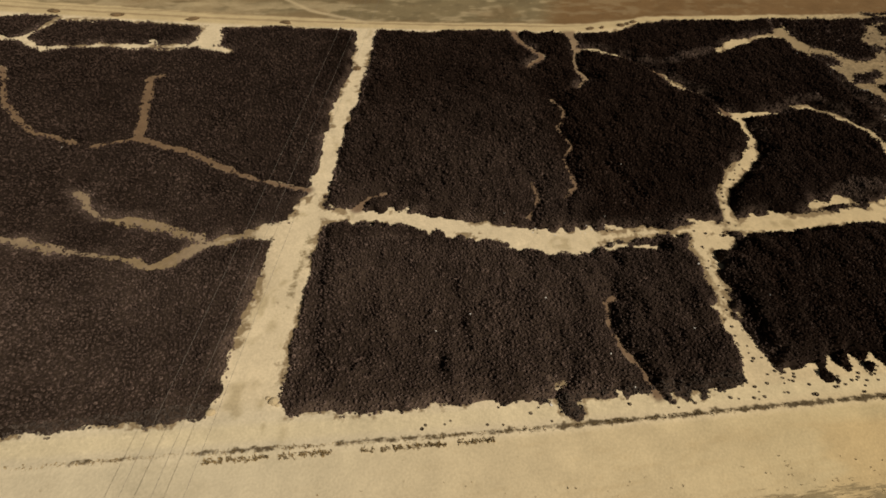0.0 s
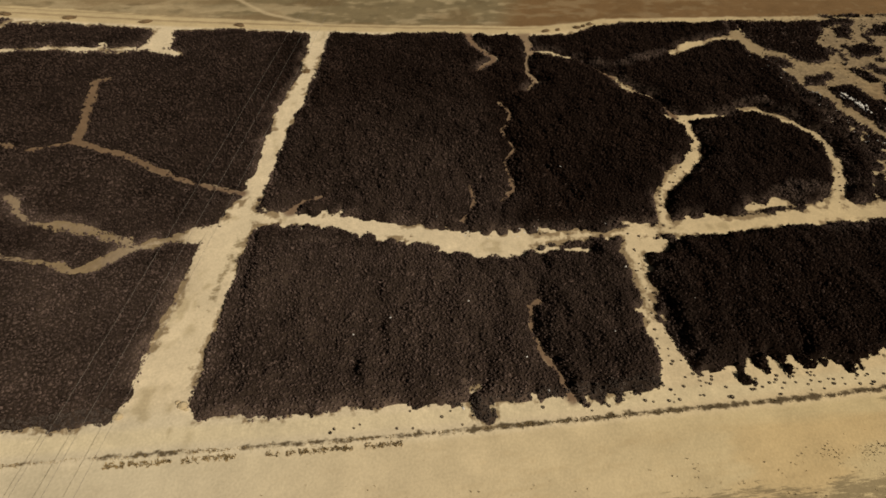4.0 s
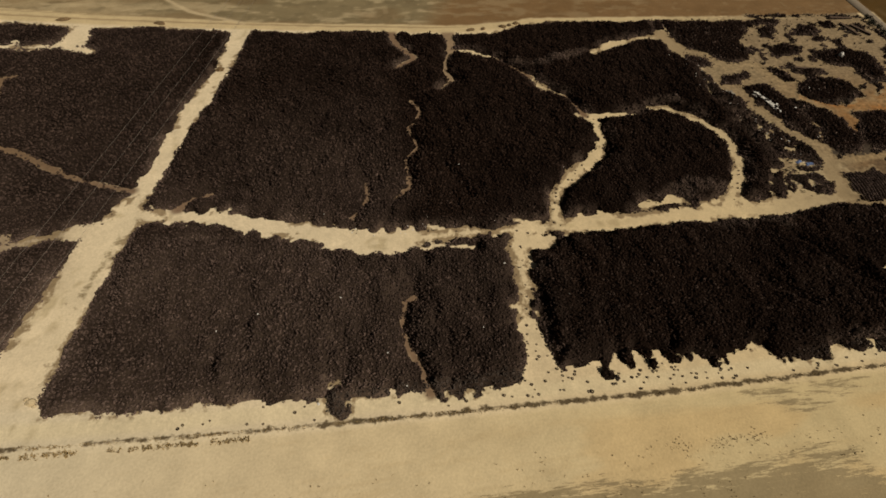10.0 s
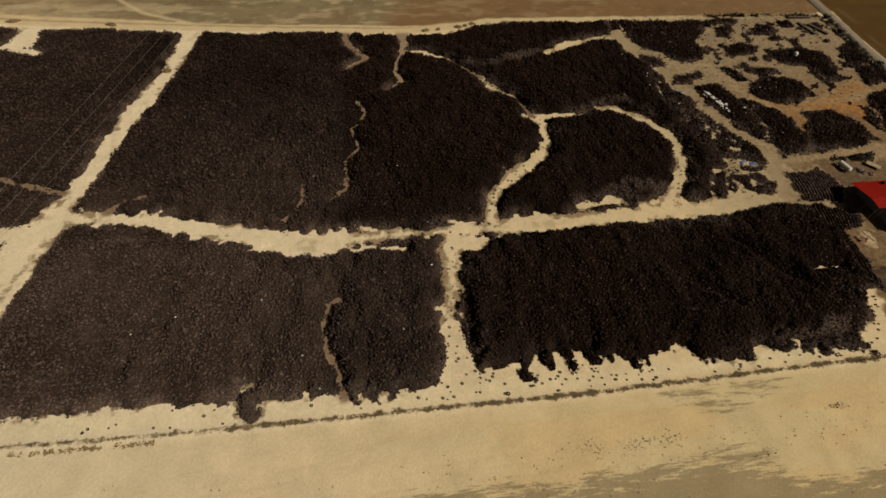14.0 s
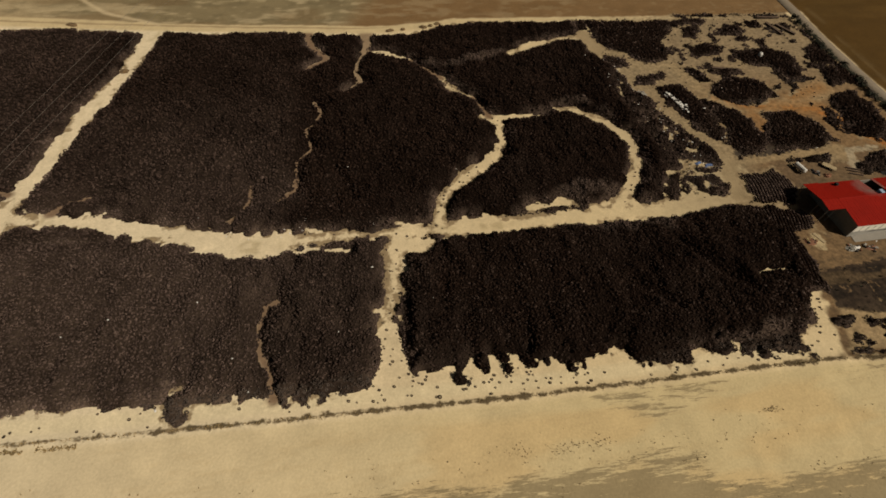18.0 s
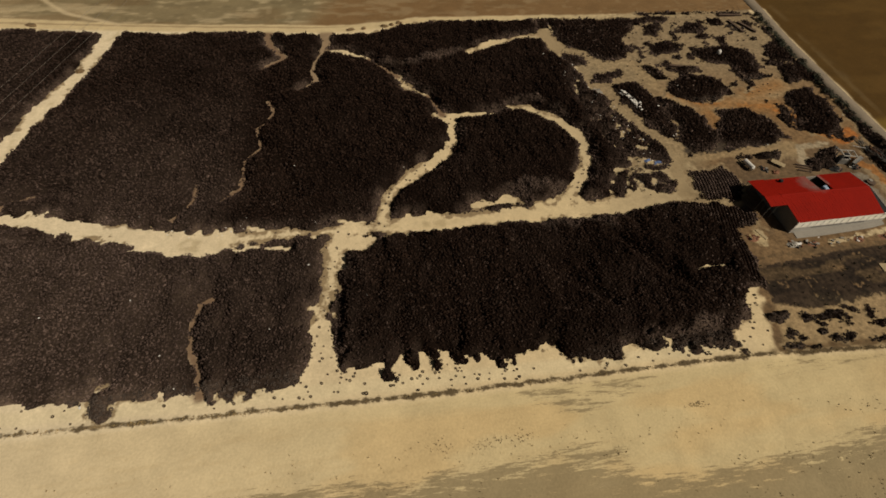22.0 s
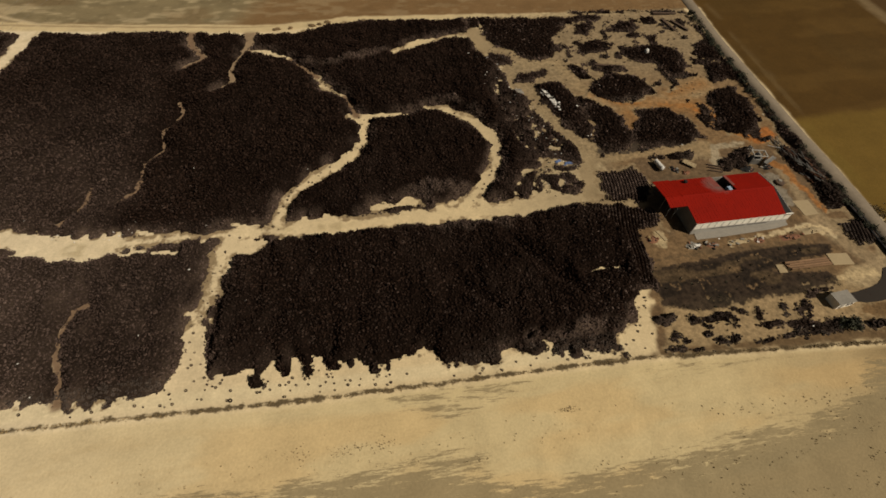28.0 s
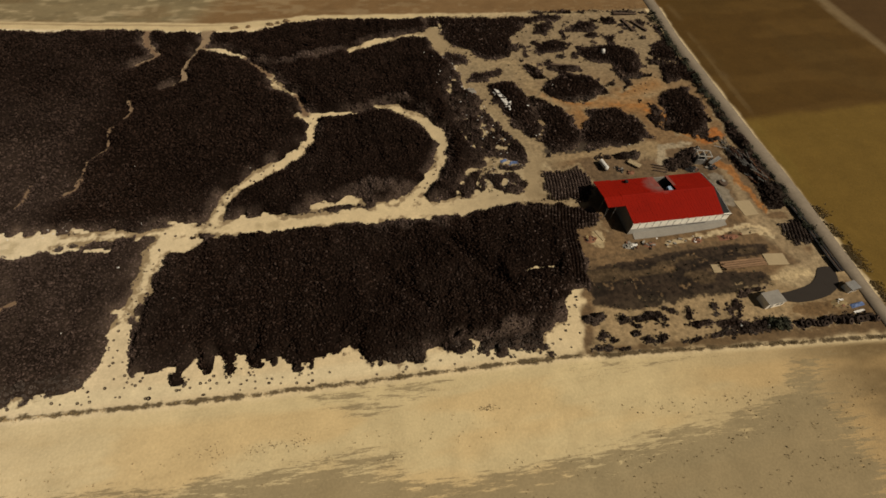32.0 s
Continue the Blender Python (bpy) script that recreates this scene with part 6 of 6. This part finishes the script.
# ---- plants ----
def tufts(name, spots, size, mat, label, category, blades=7):
    """Many small clumps of upright blades in one mesh."""
    r = np.random.RandomState(len(spots))
    v, f = [], []
    for x, y in spots:
        g = at(x, y)
        h = size * r.uniform(0.5, 1.3)
        for k in range(blades):
            a, lean = r.uniform(0, 6.28), r.uniform(0.2, 0.9)
            c, s = math.cos(a), math.sin(a)
            w = h * 0.35
            n = len(v)
            ox, oy = r.normal(0, size * 0.35), r.normal(0, size * 0.35)
            v += [((g.x + ox - s * w) / S, (g.y + oy + c * w) / S, (g.z - 0.05) / S), ((g.x + ox + s * w) / S, (g.y + oy - c * w) / S, (g.z - 0.05) / S),
                  ((g.x + ox + c * h * lean + s * w * 0.4) / S, (g.y + oy + s * h * lean - c * w * 0.4) / S, (g.z + h) / S), ((g.x + ox + c * h * lean - s * w * 0.4) / S, (g.y + oy + s * h * lean + c * w * 0.4) / S, (g.z + h * 0.9) / S)]
            f.append((n, n + 1, n + 2, n + 3))
    return tagged(mesh_object(name, v, f, mat), label, category, kind="stuff")


place = random.Random(33)
line = []
for k in range(3200):
    x = place.uniform(-60, 178)
    thick = vnoise(x, 0.0, 6, 95)
    if place.random() < 0.25 + 0.75 * thick:
        line.append((x, edge_at(x) + place.gauss(0.0, 0.13)))
tufts("weeds", line, 0.30, M_WEED, "strip of dry brown weeds on the field bank", "weeds")
line = []
for k in range(700):
    x = place.uniform(-32, 34)
    if vnoise(x, 3.0, 1.6, 97) > 0.45 and vnoise(x, 9.0, 9, 98) > 0.35:
        line.append((x, edge_at(x) - 0.95 + place.gauss(0, 0.2)))
tufts("weeds", line, 0.38, M_WEED, "broken line of dry weeds at the field edge", "weeds")
line = []
for k in range(6000):
    x, y = place.uniform(-30, 170), place.uniform(-22, 12)
    d = edge_at(x) - y
    if d > 2 and fbm(x * 0.25, y, 2.0, 103) > 0.54 and place.random() < smooth(d, 4, 13):
        line.append((x, y))
tufts("stubble", line, 0.24, M_STUBBLE, "scattered dry stubble and clods on the pale field", "stubble", 4)
line = []
for k in range(260):
    x, y = place.gauss(77, 6), place.gauss(6, 0.9)
    if vnoise(x, y, 1.4, 105) > 0.45:
        line.append((x, y))
line += [(place.gauss(108.4, 0.9), place.gauss(6.2, 0.22)) for k in range(40)] + [(place.gauss(144, 9), place.gauss(1.8, 0.7)) for k in range(60)]
tufts("weeds", line, 0.22, M_CLOD, "scattered dark dry weeds on the pale field", "weeds", 5)
line = []
for k in range(1500):
    y = place.uniform(12, 36)
    lx = float(np.interp(y, [p[1] for p in EAST_LANE[::-1]], [p[0] for p in EAST_LANE[::-1]]))
    x = lx + 1.8 + abs(place.gauss(0, 1.0))
    if vnoise(x, y, 1.5, 99) > 0.4:
        line.append((x, y))
tufts("weeds", line, 0.32, M_WEED, "strip of dry weeds along the far road side", "weeds")
line = [(place.uniform(118, 126), place.uniform(48, 60)) for k in range(120)] + [(place.uniform(130, 166), place.uniform(17.5, 29)) for k in range(60)]
line = [p for p in line if sample(PF, np.array([p[0]]), np.array([p[1]]))[0] < 0]
tufts("weeds", line, 0.45, M_SHRUB, "low dark weeds on the scorched yard", "weeds", 5)


def shrub(x, y, h, seed):
    """A roadside shrub: stems and a ragged crown of small leaf clumps."""
    r = random.Random(seed)
    ob = thing("shrub", x, y, "dark ragged shrub along the road side", "shrub", "roadside shrubs", r.uniform(0, 360))
    bm = bmesh.new()
    tips = []
    for k in range(5):
        a, l = r.uniform(0, 6.28), h * r.uniform(0.5, 0.9)
        tip = (math.cos(a) * l * 0.55, math.sin(a) * l * 0.55, l)
        tube_bm((0, 0, -0.2), tip, 0.07, 4, 0.02, bm)
        tips.append(tip)
    part("stem", bm, M_BARK, ob)
    v, f = [], []
    for k in range(150):
        t = r.choice(tips)
        c = Vector((t[0] + r.gauss(0, h * 0.22), t[1] + r.gauss(0, h * 0.22), max(0.2, t[2] * r.uniform(0.45, 1.15))))
        d = Vector((r.gauss(0, 1), r.gauss(0, 1), r.gauss(0, 0.6))).normalized()
        e = d.orthogonal().normalized()
        s = h * r.uniform(0.07, 0.16)
        n = len(v)
        v += [tuple((c + d * s) / S), tuple((c + e * s * 0.7) / S), tuple((c - d * s) / S), tuple((c - e * s * 0.7) / S)]
        f.append((n, n + 1, n + 2, n + 3))
    mesh_object("crown", v, f, M_SHRUB, ob)


for k in range(105):
    y = 113 - 88 * (k + place.random()) / 105
    lx = float(np.interp(y, [p[1] for p in EAST_LANE[::-1]], [p[0] for p in EAST_LANE[::-1]]))
    shrub(lx - 2.5 + place.gauss(0, 0.3), y, place.uniform(1.2, 2.6), 500 + k)
for k in range(5):
    shrub(159.4 + 0.6 * k, 12.2 + place.gauss(0, 0.5), place.uniform(2.0, 3.4), 600 + k)


def brush_heap(x, y, sx, sy, seed):
    """A low brown heap of dry brushwood and earth."""
    r = random.Random(seed)
    ob = thing("brush_heap", x, y, "low brown heap of dry brushwood on the sandy road", "brushwood", "brush heaps", r.uniform(-15, 15))
    bm = bmesh.new()
    bmesh.ops.create_icosphere(bm, subdivisions=2, radius=1.0)
    for v in bm.verts:
        k = 1 + 0.45 * noise.noise(v.co * 1.9 + Vector((x, y, 0)))
        v.co = Vector((v.co.x * sx * k, v.co.y * sy * k, max(-0.2, v.co.z) * 1.1 * k))
    part("earth", bm, M_BRUSH, ob)
    bm = bmesh.new()
    for k in range(40):
        a, d = r.uniform(0, 6.28), r.uniform(0.2, 1.0)
        p = Vector((math.cos(a) * sx * d, math.sin(a) * sy * d, 0.9 * (1.1 - d)))
        tube_bm(p, p + Vector((r.gauss(0, 0.5), r.gauss(0, 0.5), r.uniform(0.1, 0.7))), 0.07, 4, 0.03, bm)
    part("twigs", bm, M_BRUSH, ob)


for k, (x, y, sx, sy) in enumerate(((-76.7, 132.2, 2.9, 1.4), (-61.8, 130.6, 3.3, 1.5), (-43.5, 128.7, 3.2, 1.2), (-19.9, 126.7, 2.9, 1.4), (-2.2, 104.1, 1.9, 1.7), (62.7, 119.6, 2.4, 0.9), (66.4, 119.9, 1.4, 0.8), (72.2, 120.7, 2.2, 0.9), (74.4, 121.3, 1.3, 0.7), (76.6, 122.2, 1.8, 1.0))):
    brush_heap(x, y, sx, sy, 700 + k)

# ---- overhead cables ----
def cable(a, b, sag, radius):
    """One thin swept tube that hangs between two points."""
    v, f, n = [], [], 30
    for j in range(n + 1):
        s = j / n
        p = a.lerp(b, s) - Vector((0, 0, sag * 4 * s * (1 - s)))
        for k in range(5):
            w = k * 2 * math.pi / 5
            v.append(((p.x + radius * math.cos(w)) / S, p.y / S, (p.z + radius * math.sin(w)) / S))
    for j in range(n):
        for k in range(5):
            f.append((5 * j + k, 5 * j + (k + 1) % 5, 5 * j + 5 + (k + 1) % 5, 5 * j + 5 + k))
    return mesh_object("power_cable", v, f, M_WIRE)


for off in (0.0, 3.5, 7.0):
    a, b = Vector(((6.1 + off) * S, 160 * S, 10.0 + level(6, 160) * S)), Vector(((-43.9 + off) * S, -40 * S, 10.0 + level(-44, -40) * S))
    tagged(cable(a, b, 2.2, 0.035), "thin pale overhead power cable above the tyres", "cable", "overhead cables")
for x, y in ((9.6, 160), (-40.4, -40)):
    pole = thing("power_pole", x, y, "tall wooden power pole with a cross arm", "pole", "power poles", -14)
    part("mast", tube_bm((0, 0, -1), (0, 0, 10.4), 0.22, 8, 0.14), M_BARK, pole)
    part("cross_arm", box_bm(0, 0, 9.9, 14.2, 0.25, 0.25), M_BARK, pole)
